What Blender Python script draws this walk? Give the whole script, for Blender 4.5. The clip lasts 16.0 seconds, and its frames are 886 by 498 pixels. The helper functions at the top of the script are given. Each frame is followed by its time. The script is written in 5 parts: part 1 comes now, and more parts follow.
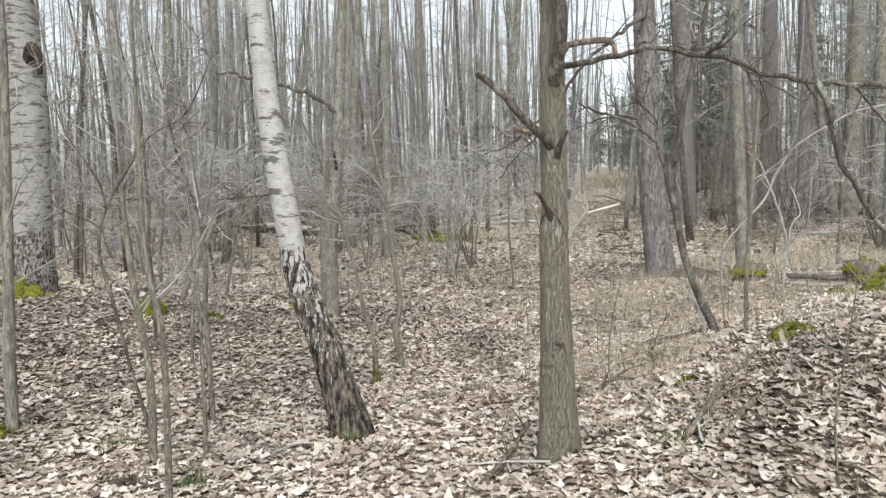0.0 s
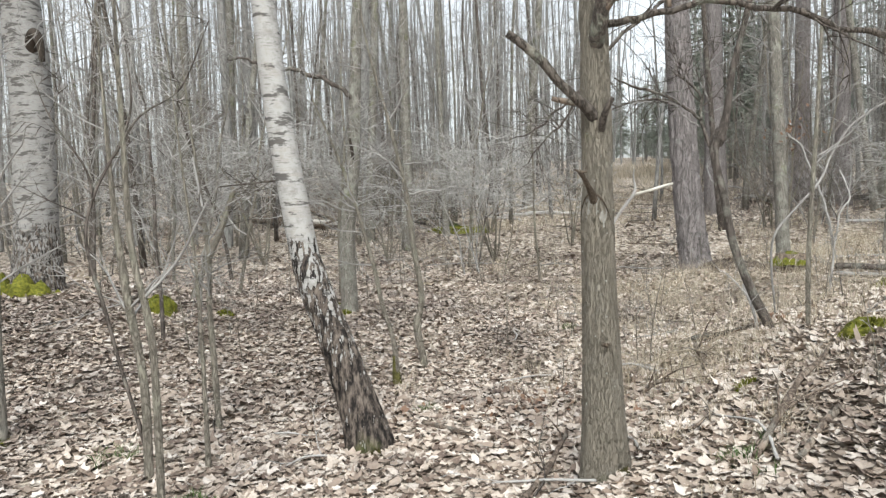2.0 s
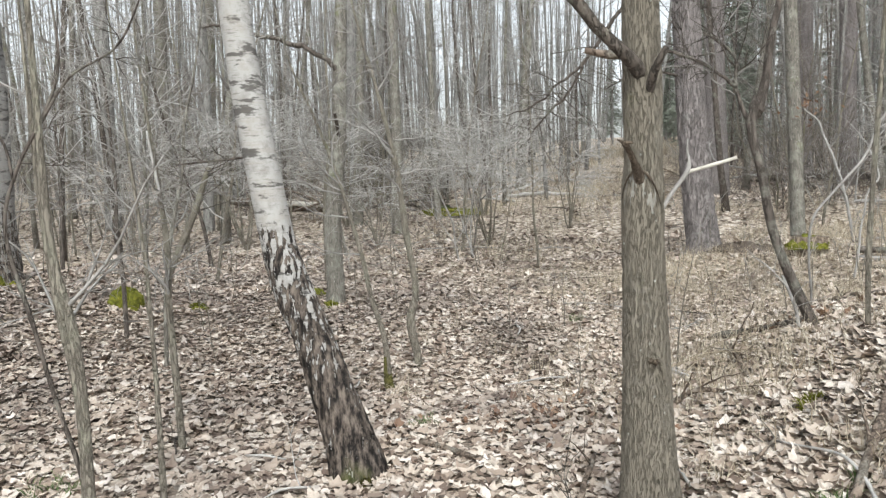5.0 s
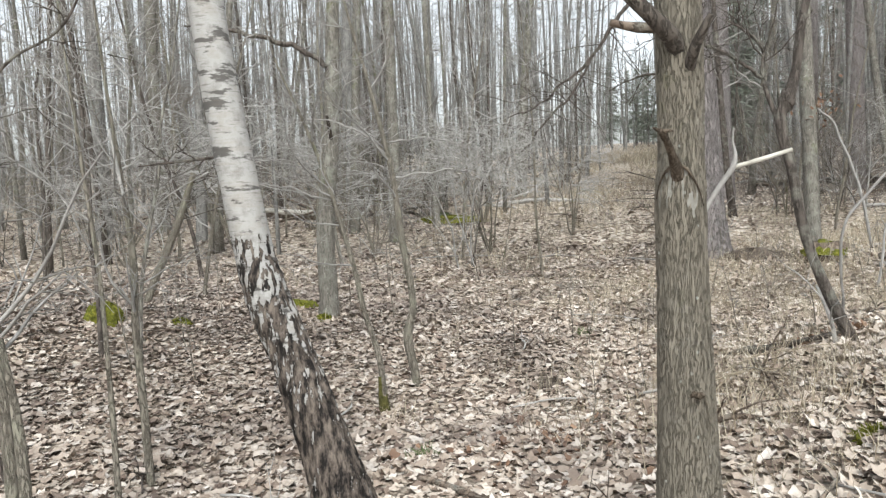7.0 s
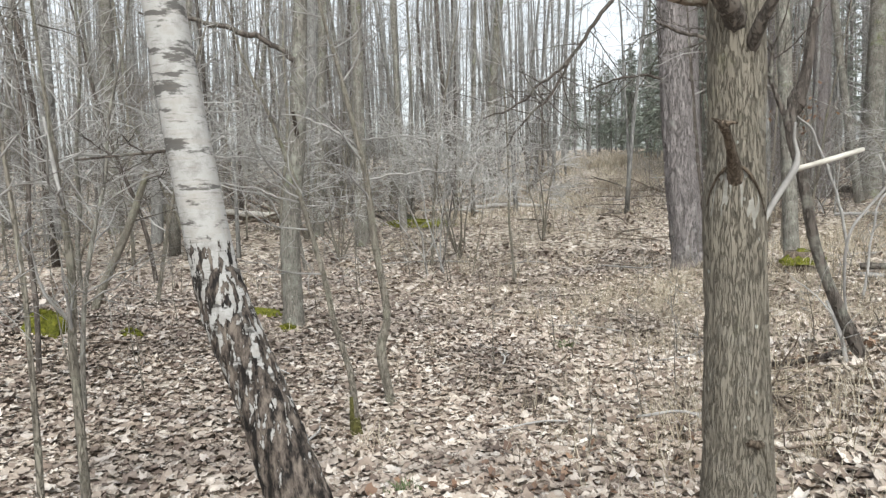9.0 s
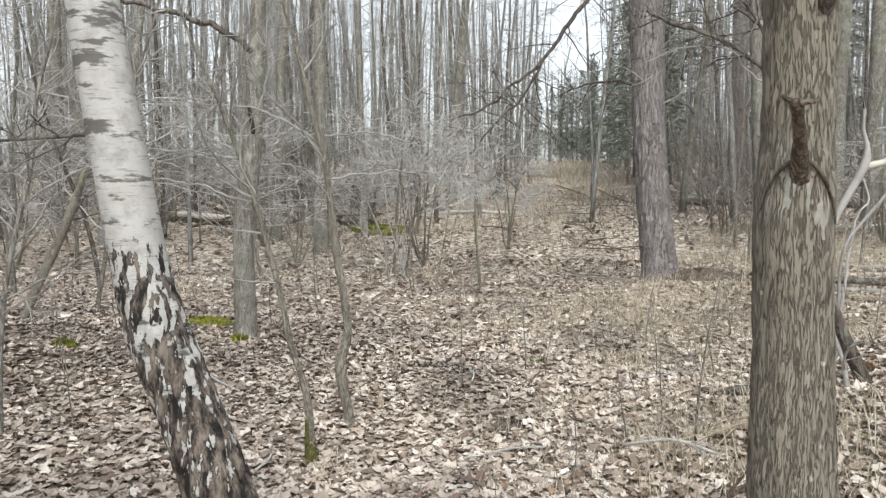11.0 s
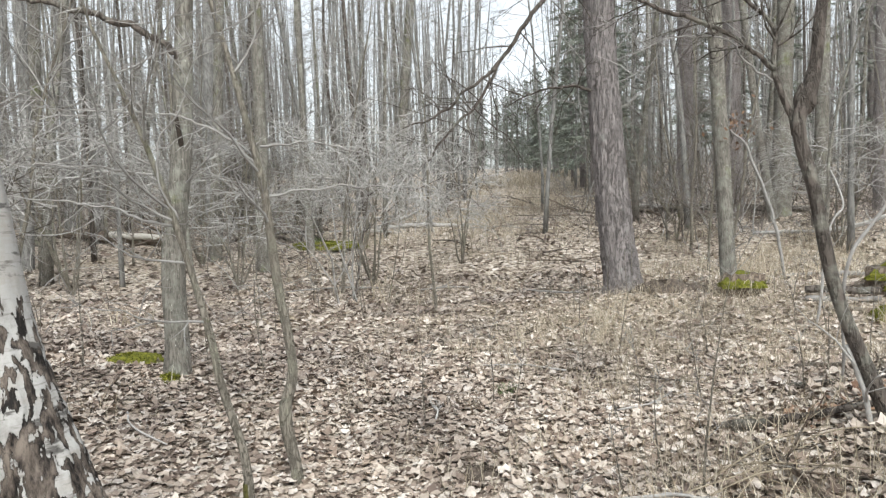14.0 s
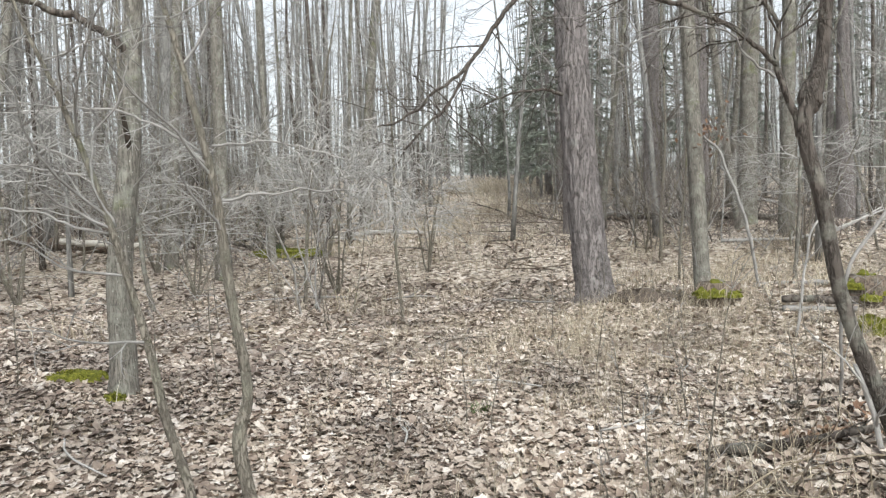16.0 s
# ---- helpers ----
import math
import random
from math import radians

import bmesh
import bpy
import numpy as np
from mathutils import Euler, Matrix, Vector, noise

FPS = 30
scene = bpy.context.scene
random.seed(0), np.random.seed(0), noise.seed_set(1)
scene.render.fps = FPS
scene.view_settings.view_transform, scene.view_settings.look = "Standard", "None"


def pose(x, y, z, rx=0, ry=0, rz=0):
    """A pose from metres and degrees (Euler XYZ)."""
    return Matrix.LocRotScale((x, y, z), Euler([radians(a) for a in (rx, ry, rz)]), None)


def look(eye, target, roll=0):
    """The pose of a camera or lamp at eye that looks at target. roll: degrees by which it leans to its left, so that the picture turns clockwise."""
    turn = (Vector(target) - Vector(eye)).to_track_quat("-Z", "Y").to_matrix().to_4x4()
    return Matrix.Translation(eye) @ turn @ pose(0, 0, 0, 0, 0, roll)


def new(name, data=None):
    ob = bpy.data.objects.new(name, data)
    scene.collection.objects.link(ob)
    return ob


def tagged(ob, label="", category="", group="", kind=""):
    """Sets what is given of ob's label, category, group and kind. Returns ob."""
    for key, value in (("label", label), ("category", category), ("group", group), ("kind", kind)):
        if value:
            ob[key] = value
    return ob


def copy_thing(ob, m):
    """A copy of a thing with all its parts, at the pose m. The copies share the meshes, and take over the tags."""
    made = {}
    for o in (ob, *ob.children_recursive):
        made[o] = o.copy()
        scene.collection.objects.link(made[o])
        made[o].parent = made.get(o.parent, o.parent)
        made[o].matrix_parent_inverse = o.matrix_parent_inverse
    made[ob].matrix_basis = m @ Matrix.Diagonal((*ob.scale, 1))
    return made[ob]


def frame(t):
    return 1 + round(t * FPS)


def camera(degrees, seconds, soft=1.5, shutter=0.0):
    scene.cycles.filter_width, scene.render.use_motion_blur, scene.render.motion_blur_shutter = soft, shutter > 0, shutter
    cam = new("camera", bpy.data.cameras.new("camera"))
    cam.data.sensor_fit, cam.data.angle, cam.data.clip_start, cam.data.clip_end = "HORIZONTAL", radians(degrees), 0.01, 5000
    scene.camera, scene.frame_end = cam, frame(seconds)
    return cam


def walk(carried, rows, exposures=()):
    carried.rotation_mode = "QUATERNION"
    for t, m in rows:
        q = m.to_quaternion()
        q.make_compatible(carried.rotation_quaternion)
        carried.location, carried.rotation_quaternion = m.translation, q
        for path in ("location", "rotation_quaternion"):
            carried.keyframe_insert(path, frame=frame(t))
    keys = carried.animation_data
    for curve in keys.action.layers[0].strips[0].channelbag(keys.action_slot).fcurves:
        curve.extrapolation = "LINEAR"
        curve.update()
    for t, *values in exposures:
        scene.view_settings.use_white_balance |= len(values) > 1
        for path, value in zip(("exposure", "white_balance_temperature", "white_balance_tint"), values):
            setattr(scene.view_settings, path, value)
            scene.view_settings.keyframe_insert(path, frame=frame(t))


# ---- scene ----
cam = camera(61.9, 16.0, soft=1.3)
PATH = [
    (0, (1.722, -0.427, 1.466), (0.852, 1.368, 1.334), -1.1),
    (0.5, (1.621, -0.353, 1.471), (0.758, 1.447, 1.335), -1.1),
    (1, (1.561, -0.235, 1.457), (0.679, 1.555, 1.317), -1.2),
    (1.5, (1.505, -0.134, 1.425), (0.601, 1.644, 1.285), -1.5),
    (2, (1.466, 0.034, 1.405), (0.545, 1.803, 1.258), -1.8),
    (2.5, (1.432, 0.141, 1.402), (0.505, 1.907, 1.249), -1.9),
    (3, (1.364, 0.262, 1.389), (0.442, 2.03, 1.227), -1.8),
    (3.5, (1.273, 0.355, 1.378), (0.371, 2.131, 1.203), -1.7),
    (4, (1.175, 0.455, 1.399), (0.288, 2.236, 1.201), -1.7),
    (6.5, (0.933, 1.007, 1.374), (0.027, 2.779, 1.179), -2.5),
    (7, (0.847, 1.104, 1.363), (-0.045, 2.885, 1.185), -2.4),
    (7.5, (0.737, 1.197, 1.361), (-0.128, 2.992, 1.192), -1.8),
    (8, (0.647, 1.289, 1.385), (-0.19, 3.097, 1.211), -1.6),
    (8.5, (0.593, 1.354, 1.383), (-0.22, 3.173, 1.206), -1.6),
    (9, (0.54, 1.459, 1.358), (-0.258, 3.285, 1.186), -1.6),
    (9.2, (0.514, 1.5, 1.358), (-0.266, 3.334, 1.186), -1.7),
    (11.3, (0.268, 1.915, 1.327), (-0.419, 3.787, 1.173), -0.6),
    (11.5, (0.234, 1.961, 1.334), (-0.443, 3.836, 1.176), -0.8),
    (12, (0.156, 2.047, 1.358), (-0.468, 3.94, 1.195), -0.3),
    (12.5, (0.112, 2.112, 1.368), (-0.475, 4.017, 1.201), -0.1),
    (13, (0.065, 2.213, 1.36), (-0.505, 4.124, 1.206), -0.1),
    (13.5, (0.034, 2.32, 1.356), (-0.524, 4.235, 1.225), -0.4),
    (14, (0.036, 2.426, 1.354), (-0.527, 4.34, 1.227), -1.7),
    (14.5, (0.011, 2.504, 1.355), (-0.541, 4.422, 1.23), -1.9),
    (15, (-0.01, 2.591, 1.347), (-0.544, 4.515, 1.23), -2.1),
    (15.5, (-0.042, 2.666, 1.351), (-0.552, 4.596, 1.233), -2.1),
    (16, (-0.103, 2.771, 1.349), (-0.573, 4.712, 1.238), -1.5),
]
walk(cam, [(t, look(eye, target, roll)) for t, eye, target, roll in PATH], [(0.0, 1.17, 6350, 6), (9.0, 1.17, 6350, 6), (16.0, 1.2, 6350, 6)])

# ---- light: an overcast sky and a wide, weak sun ----
world = bpy.data.worlds.new("overcast")
scene.world = world
world.use_nodes = True
wn = world.node_tree.nodes
sky = wn.new("ShaderNodeTexSky")
sky.sky_type, sky.sun_disc = "NISHITA", False
sky.sun_elevation, sky.sun_rotation = radians(48), radians(150)
sky.air_density, sky.dust_density, sky.ozone_density = 1.0, 3.0, 1.0
wn["Background"].inputs["Strength"].default_value = 0.12
grey = wn.new("ShaderNodeHueSaturation")
grey.inputs["Saturation"].default_value = 0.22
world.node_tree.links.new(sky.outputs[0], grey.inputs["Color"])
world.node_tree.links.new(grey.outputs[0], wn["Background"].inputs["Color"])
sun = new("sun", bpy.data.lights.new("sun", "SUN"))
sun.data.energy, sun.data.angle, sun.data.color = 1.0, radians(25), (1.0, 0.98, 0.94)
sun.matrix_world = look((5, -9, 12), (0, 0, 0))


# ---- materials ----
class Nodes:
    def __init__(self, name):
        self.m = bpy.data.materials.new(name)
        self.m.use_nodes = True
        self.t = self.m.node_tree
        self.p = self.t.nodes["Principled BSDF"]
        self.co = self.n("ShaderNodeTexCoord").outputs["Object"]

    def n(self, kind, **sets):
        node = self.t.nodes.new(kind)
        for k, v in sets.items():
            node.inputs[k].default_value = v
        return node

    def link(self, a, b):
        self.t.links.new(a, b)

    def mapped(self, sx, sy, sz):
        mp = self.n("ShaderNodeMapping", Scale=(sx, sy, sz))
        self.link(self.co, mp.inputs["Vector"])
        return mp.outputs[0]

    def noise(self, scale, detail=4.0, rough=0.6, vec=None):
        nd = self.n("ShaderNodeTexNoise", Scale=scale, Detail=detail, Roughness=rough)
        self.link(vec or self.co, nd.inputs["Vector"])
        return nd.outputs["Fac"]

    def ramp(self, fac, *stops):
        r = self.t.nodes.new("ShaderNodeValToRGB")
        els = r.color_ramp.elements
        while len(els) < len(stops):
            els.new(0.5)
        for el, (pos, col) in zip(els, stops):
            el.position = pos
            el.color = (*col, 1) if len(col) == 3 else col
        self.link(fac, r.inputs["Fac"])
        return r.outputs["Color"]

    def mask(self, fac, lo, hi):
        mr = self.n("ShaderNodeMapRange")
        mr.inputs["From Min"].default_value, mr.inputs["From Max"].default_value = lo, hi
        self.link(fac, mr.inputs["Value"])
        return mr.outputs[0]

    def math(self, op, a, b):
        nd = self.t.nodes.new("ShaderNodeMath")
        nd.operation = op
        for i, v in enumerate((a, b)):
            if isinstance(v, (int, float)):
                nd.inputs[i].default_value = v
            else:
                self.link(v, nd.inputs[i])
        if op == "MULTIPLY_ADD":
            nd.inputs[2].default_value = (1 - b) / 2
        return nd.outputs[0]

    def mix(self, fac, a, b, blend="MIX"):
        nd = self.t.nodes.new("ShaderNodeMix")
        nd.data_type, nd.blend_type = "RGBA", blend
        for i, v in ((0, fac), (6, a), (7, b)):
            if isinstance(v, (int, float)):
                nd.inputs[i].default_value = v
            elif isinstance(v, tuple):
                nd.inputs[i].default_value = (*v, 1)
            else:
                self.link(v, nd.inputs[i])
        return nd.outputs[2]

    def done(self, color, rough=0.85, bump=None, strength=0.5, dist=0.01):
        if isinstance(color, tuple):
            self.p.inputs["Base Color"].default_value = (*color, 1)
        else:
            self.link(color, self.p.inputs["Base Color"])
        self.p.inputs["Roughness"].default_value = rough
        self.p.inputs["Specular IOR Level"].default_value = 0.25
        if bump is not None:
            b = self.n("ShaderNodeBump", Strength=strength, Distance=dist)
            self.link(bump, b.inputs["Height"])
            self.link(b.outputs[0], self.p.inputs["Normal"])
        return self.m


def bark_material(name, dark, light, fissure=14.0, stretch=0.16, lichen=0.25, lichen_colour=(0.36, 0.38, 0.31), moss=0.0, bump=0.8, dist=0.012, specks=0.0, gap=0.075):
    k = Nodes(name)
    vec = k.mapped(1, 1, stretch)
    fis = k.noise(fissure, 4, 0.6, vec)
    fine = k.noise(fissure * 4, 3, 0.6, vec)
    crack = k.mask(k.math("ABSOLUTE", k.math("SUBTRACT", fis, 0.5), 0), 0.0, gap)
    tone = k.ramp(k.noise(fissure * 0.5, 5, 0.65, vec), (0.35, tuple((p + q) / 2 for p, q in zip(dark, light))), (0.65, light))
    col = k.mix(crack, dark, tone)
    col = k.mix(k.math("MULTIPLY", k.mask(fine, 0.4, 0.75), 0.22), col, tuple(c * 1.25 for c in light))
    if lichen:
        patch = k.mask(k.noise(5.5, 6, 0.7), 0.6 - lichen * 0.4, 0.72)
        col = k.mix(k.math("MULTIPLY", patch, 0.8), col, lichen_colour)
    if specks:
        vor = k.n("ShaderNodeTexVoronoi", Scale=58.0)
        k.link(k.mapped(1, 1, 0.8), vor.inputs["Vector"])
        sc = k.n("ShaderNodeSeparateColor")
        k.link(vor.outputs["Color"], sc.inputs[0])
        dot = k.math("MULTIPLY", k.mask(k.math("ADD", vor.outputs["Distance"], k.math("MULTIPLY", fine, 0.4)), 0.5, 0.4), k.mask(sc.outputs[0], 1.0 - specks, 1.02 - specks))
        col = k.mix(k.math("MULTIPLY", dot, 0.85), col, (0.5, 0.51, 0.46))
    if moss:
        col = k.mix(k.math("MULTIPLY", k.mask(k.noise(2.3, 5, 0.65), 0.62 - moss * 0.3, 0.75), 0.75), col, (0.13, 0.15, 0.035))
    return k.done(col, 0.9, k.math("ADD", crack, k.math("MULTIPLY", fine, 0.5)), bump, dist)


def birch_material(name, low, high, white=1.0, scar=0.585):
    """White paper bark with dark scars, breaking up into rugged dark plates between the heights high and low."""
    k = Nodes(name)
    sep = k.n("ShaderNodeSeparateXYZ")
    k.link(k.co, sep.inputs[0])
    streak = k.noise(9, 4, 0.6, k.mapped(0.45, 0.45, 4.5))
    paper = k.ramp(k.noise(9, 7, 0.75), (0.34, (0.48 * white, 0.46 * white, 0.43 * white)), (0.5, (0.74 * white, 0.725 * white, 0.7 * white)), (0.72, (0.58 * white, 0.54 * white, 0.48 * white)))
    paper = k.mix(k.math("MULTIPLY", k.mask(streak, 0.52, 0.68), 0.42), paper, (0.3, 0.27, 0.235))
    scars = k.mask(k.noise(10, 5, 0.62, k.mapped(0.55, 0.55, 2.0)), scar, scar + 0.055)
    paper = k.mix(k.math("MULTIPLY", scars, 0.86), paper, (0.06, 0.055, 0.05))
    lenticels = k.mask(k.noise(26, 3, 0.5, k.mapped(0.5, 0.5, 4.0)), 0.6, 0.68)
    paper = k.mix(k.math("MULTIPLY", lenticels, 0.5), paper, (0.12, 0.105, 0.09))
    plates = k.noise(30, 6, 0.65, k.mapped(1, 1, 0.3))
    rugged = k.ramp(plates, (0.42, (0.012, 0.01, 0.009)), (0.5, (0.078, 0.063, 0.053)), (0.62, (0.19, 0.158, 0.132)))
    edge = k.math("ADD", sep.outputs[2], k.math("MULTIPLY", k.noise(7, 3, 0.6), 0.3))
    upper = k.math("MULTIPLY", k.mask(edge, high + 0.08, high + 0.2), 0.4)
    rise = k.math("MULTIPLY", k.mask(sep.outputs[2], low, high), 0.2)
    patch = k.math("ADD", k.math("ADD", k.noise(40, 4, 0.55, k.mapped(1, 1, 0.32)), rise), upper)
    is_paper = k.mask(patch, 0.65, 0.665)
    # dark rim round the paper: cracks, with the shade in them painted on
    rim = k.math("MULTIPLY", k.mask(patch, 0.6, 0.64), k.math("SUBTRACT", 1.0, is_paper))
    rugged = k.mix(k.math("MULTIPLY", rim, 0.55), rugged, (0.02, 0.017, 0.014))
    col = k.mix(is_paper, rugged, paper)
    col = k.mix(k.math("MULTIPLY", k.mask(k.noise(3.0, 5, 0.6), 0.55, 0.7), k.math("SUBTRACT", 0.7, k.mask(sep.outputs[2], 0.0, 0.35))), col, (0.11, 0.13, 0.03))
    hgt = k.math("ADD", k.math("MULTIPLY", plates, k.math("SUBTRACT", 1.0, is_paper)), k.math("ADD", k.math("MULTIPLY", is_paper, 0.75), k.math("MULTIPLY", streak, 0.12)))
    return k.done(col, 0.75, hgt, 0.9, 0.02)


def plain(name, stops, scale=9.0, rough=0.85, bump=0.4, dist=0.006, stretch=(1, 1, 1), vary=0.0):
    k = Nodes(name)
    fac = k.noise(scale, 6, 0.65, k.mapped(*stretch))
    col = k.ramp(fac, *stops)
    if vary:
        info = k.n("ShaderNodeObjectInfo").outputs["Random"]
        col = k.mix(k.math("MULTIPLY", info, vary), col, (0.07, 0.062, 0.055))
    return k.done(col, rough, fac, bump, dist)


def leaf_material(name, stops, wet=(0.085, 0.068, 0.064)):
    k = Nodes(name)
    rnd = k.n("ShaderNodeNewGeometry").outputs["Random Per Island"]
    col = k.ramp(rnd, *stops)
    col = k.mix(k.math("MULTIPLY", k.mask(k.noise(34, 4, 0.6), 0.48, 0.75), 0.5), col, (0.16, 0.11, 0.075))
    sep = k.n("ShaderNodeSeparateXYZ")
    k.link(k.co, sep.inputs[0])
    hollow = k.math("MULTIPLY", k.mask(sep.outputs[0], -0.5, -3.6), 0.075)
    damp = k.math("MULTIPLY", k.mask(k.math("ADD", k.noise(0.75, 6, 0.7), hollow), 0.48, 0.64), 0.5)
    col = k.mix(damp, col, wet)
    return k.done(col, 0.6, k.noise(60, 3), 0.25, 0.003)


M_MAPLE = bark_material("maple_bark", (0.142, 0.125, 0.099), (0.238, 0.213, 0.172), 135, 0.13, 0.14, (0.27, 0.253, 0.215), 0.1, 1.0, 0.007, 0.05, 0.05)
M_LIMB = bark_material("limb_bark", (0.05, 0.042, 0.036), (0.14, 0.12, 0.102), 34, 0.3, 0.15)
M_STUB = bark_material("stub_bark", (0.06, 0.045, 0.033), (0.16, 0.126, 0.094), 60, 0.5, 0.0)
M_SCAR = plain("branch_collar_bark", ((0.3, (0.17, 0.16, 0.138)), (0.5, (0.24, 0.23, 0.205)), (0.7, (0.31, 0.3, 0.27))), 16, 0.85, 0.5, 0.008, (1, 1, 2.2))
M_BIRCH = birch_material("birch_bark", 0.25, 1.375, 0.5, 0.56)
M_BIRCH_OLD = birch_material("old_birch_bark", -0.6, 1.0, 0.34, 0.53)
# pine bark lightened: haze among the background trunks is in its colour
M_PINE = bark_material("pine_bark", (0.1, 0.088, 0.085), (0.26, 0.235, 0.228), 36, 0.13, 0.08, (0.28, 0.28, 0.26), 0, 0.9, 0.016, 0.0, 0.05)
M_GREY = bark_material("grey_bark", (0.085, 0.077, 0.066), (0.225, 0.208, 0.18), 40, 0.14, 0.3, (0.33, 0.34, 0.29), 0.15, 0.8, 0.006, 0.1)
M_DARK = bark_material("dark_bark", (0.05, 0.042, 0.036), (0.135, 0.115, 0.1), 18, 0.25, 0.2, (0.26, 0.26, 0.22))
M_SAP = bark_material("sapling_bark", (0.125, 0.11, 0.09), (0.255, 0.23, 0.19), 60, 0.2, 0.3, (0.3, 0.3, 0.23), 0.1)
# bark made lighter and greyer to carry the haze over far trees
M_FAR = bark_material("hazed_woodland_bark", (0.118, 0.113, 0.106), (0.265, 0.259, 0.247), 9, 0.2, 0.25, (0.31, 0.31, 0.28))
# both twig colours are raised to include light falling from above
M_TWIG = plain("twig_bark", ((0.3, (0.17, 0.16, 0.149)), (0.7, (0.36, 0.348, 0.33))), 7, 0.85, 0.2, 0.003)
M_PALE_TWIG = plain("pale_twig_bark", ((0.3, (0.25, 0.24, 0.225)), (0.7, (0.49, 0.475, 0.455))), 9, 0.8, 0.2, 0.003)
M_WOOD = plain("bare_pale_wood", ((0.3, (0.36, 0.335, 0.29)), (0.7, (0.56, 0.535, 0.485))), 14, 0.7, 0.4, 0.004, (1, 1, 1))
M_DEAD = bark_material("dead_wood", (0.08, 0.06, 0.048), (0.24, 0.19, 0.15), 18, 0.5, 0.2, (0.3, 0.3, 0.26))
M_BRAMBLE = plain("bramble_stem", ((0.3, (0.1, 0.086, 0.076)), (0.7, (0.24, 0.212, 0.19))), 7, 0.85, 0.2, 0.003)
M_MOSS = plain("moss", ((0.3, (0.045, 0.05, 0.01)), (0.5, (0.13, 0.135, 0.018)), (0.7, (0.24, 0.23, 0.036))), 26, 0.95, 1.0, 0.03)
M_STRAW = plain("withered_straw", ((0.3, (0.2, 0.165, 0.115)), (0.7, (0.4, 0.345, 0.26))), 12, 0.8, 0.2, 0.003)
M_DULL_MOSS = plain("dull_moss", ((0.3, (0.04, 0.036, 0.014)), (0.5, (0.085, 0.08, 0.025)), (0.7, (0.13, 0.12, 0.04))), 26, 0.95, 1.0, 0.03)
M_GRASS = leaf_material("dry_grass", ((0.0, (0.26, 0.21, 0.145)), (0.5, (0.44, 0.38, 0.285)), (1.0, (0.58, 0.53, 0.43))))
M_LEAF = leaf_material("fallen_leaf", ((0.0, (0.13, 0.096, 0.078)), (0.18, (0.26, 0.203, 0.162)), (0.45, (0.43, 0.358, 0.295)), (0.78, (0.58, 0.507, 0.435)), (1.0, (0.72, 0.66, 0.6))))
M_PALE_LEAF = leaf_material("pale_fallen_leaf", ((0.0, (0.28, 0.225, 0.18)), (0.5, (0.5, 0.43, 0.365)), (1.0, (0.68, 0.625, 0.56))), (0.2, 0.16, 0.13))
M_GREEN = leaf_material("green_blades", ((0.0, (0.05, 0.09, 0.03)), (1.0, (0.12, 0.19, 0.06))), (0.04, 0.07, 0.02))
M_RUST = leaf_material("russet_leaf", ((0.0, (0.12, 0.066, 0.042)), (0.5, (0.2, 0.118, 0.075)), (1.0, (0.32, 0.21, 0.14))))
# needles paler and greyer than real foliage: distance haze put into the colour
M_NEEDLE = plain("hazed_conifer_needles", ((0.3, (0.15, 0.17, 0.14)), (0.7, (0.25, 0.27, 0.225))), 5, 0.8, 0.3, 0.01)
M_SOIL = plain("bare_soil", ((0.3, (0.05, 0.041, 0.034)), (0.7, (0.14, 0.112, 0.09))), 20, 0.95, 0.8, 0.02)
M_HOLE = plain("dark_soil", ((0.3, (0.02, 0.016, 0.013)), (0.7, (0.07, 0.055, 0.043))), 20, 0.95, 0.8, 0.02)


def ground_material():
    k = Nodes("leaf_mould")
    vor = k.n("ShaderNodeTexVoronoi", Scale=17.0)
    warp = k.n("ShaderNodeTexNoise", Scale=9.0, Detail=3.0)
    k.link(k.co, warp.inputs["Vector"])
    k.link(k.mix(0.12, k.co, warp.outputs["Color"]), vor.inputs["Vector"])
    sep = k.n("ShaderNodeSeparateColor")
    k.link(vor.outputs["Color"], sep.inputs[0])
    leaf = k.ramp(sep.outputs[0], (0.0, (0.11, 0.086, 0.068)), (0.3, (0.26, 0.21, 0.165)), (0.65, (0.44, 0.38, 0.315)), (1.0, (0.6, 0.54, 0.47)))
    leaf = k.mix(k.math("MULTIPLY", k.mask(k.noise(0.9, 5, 0.65), 0.5, 0.7), 0.5), leaf, (0.09, 0.07, 0.055))
    leaf = k.mix(k.math("MULTIPLY", k.mask(k.noise(0.33, 5, 0.65), 0.52, 0.68), 0.45), leaf, (0.34, 0.28, 0.18))
    return k.done(leaf, 0.9, vor.outputs["Distance"], 0.9, 0.04)


M_GROUND = ground_material()


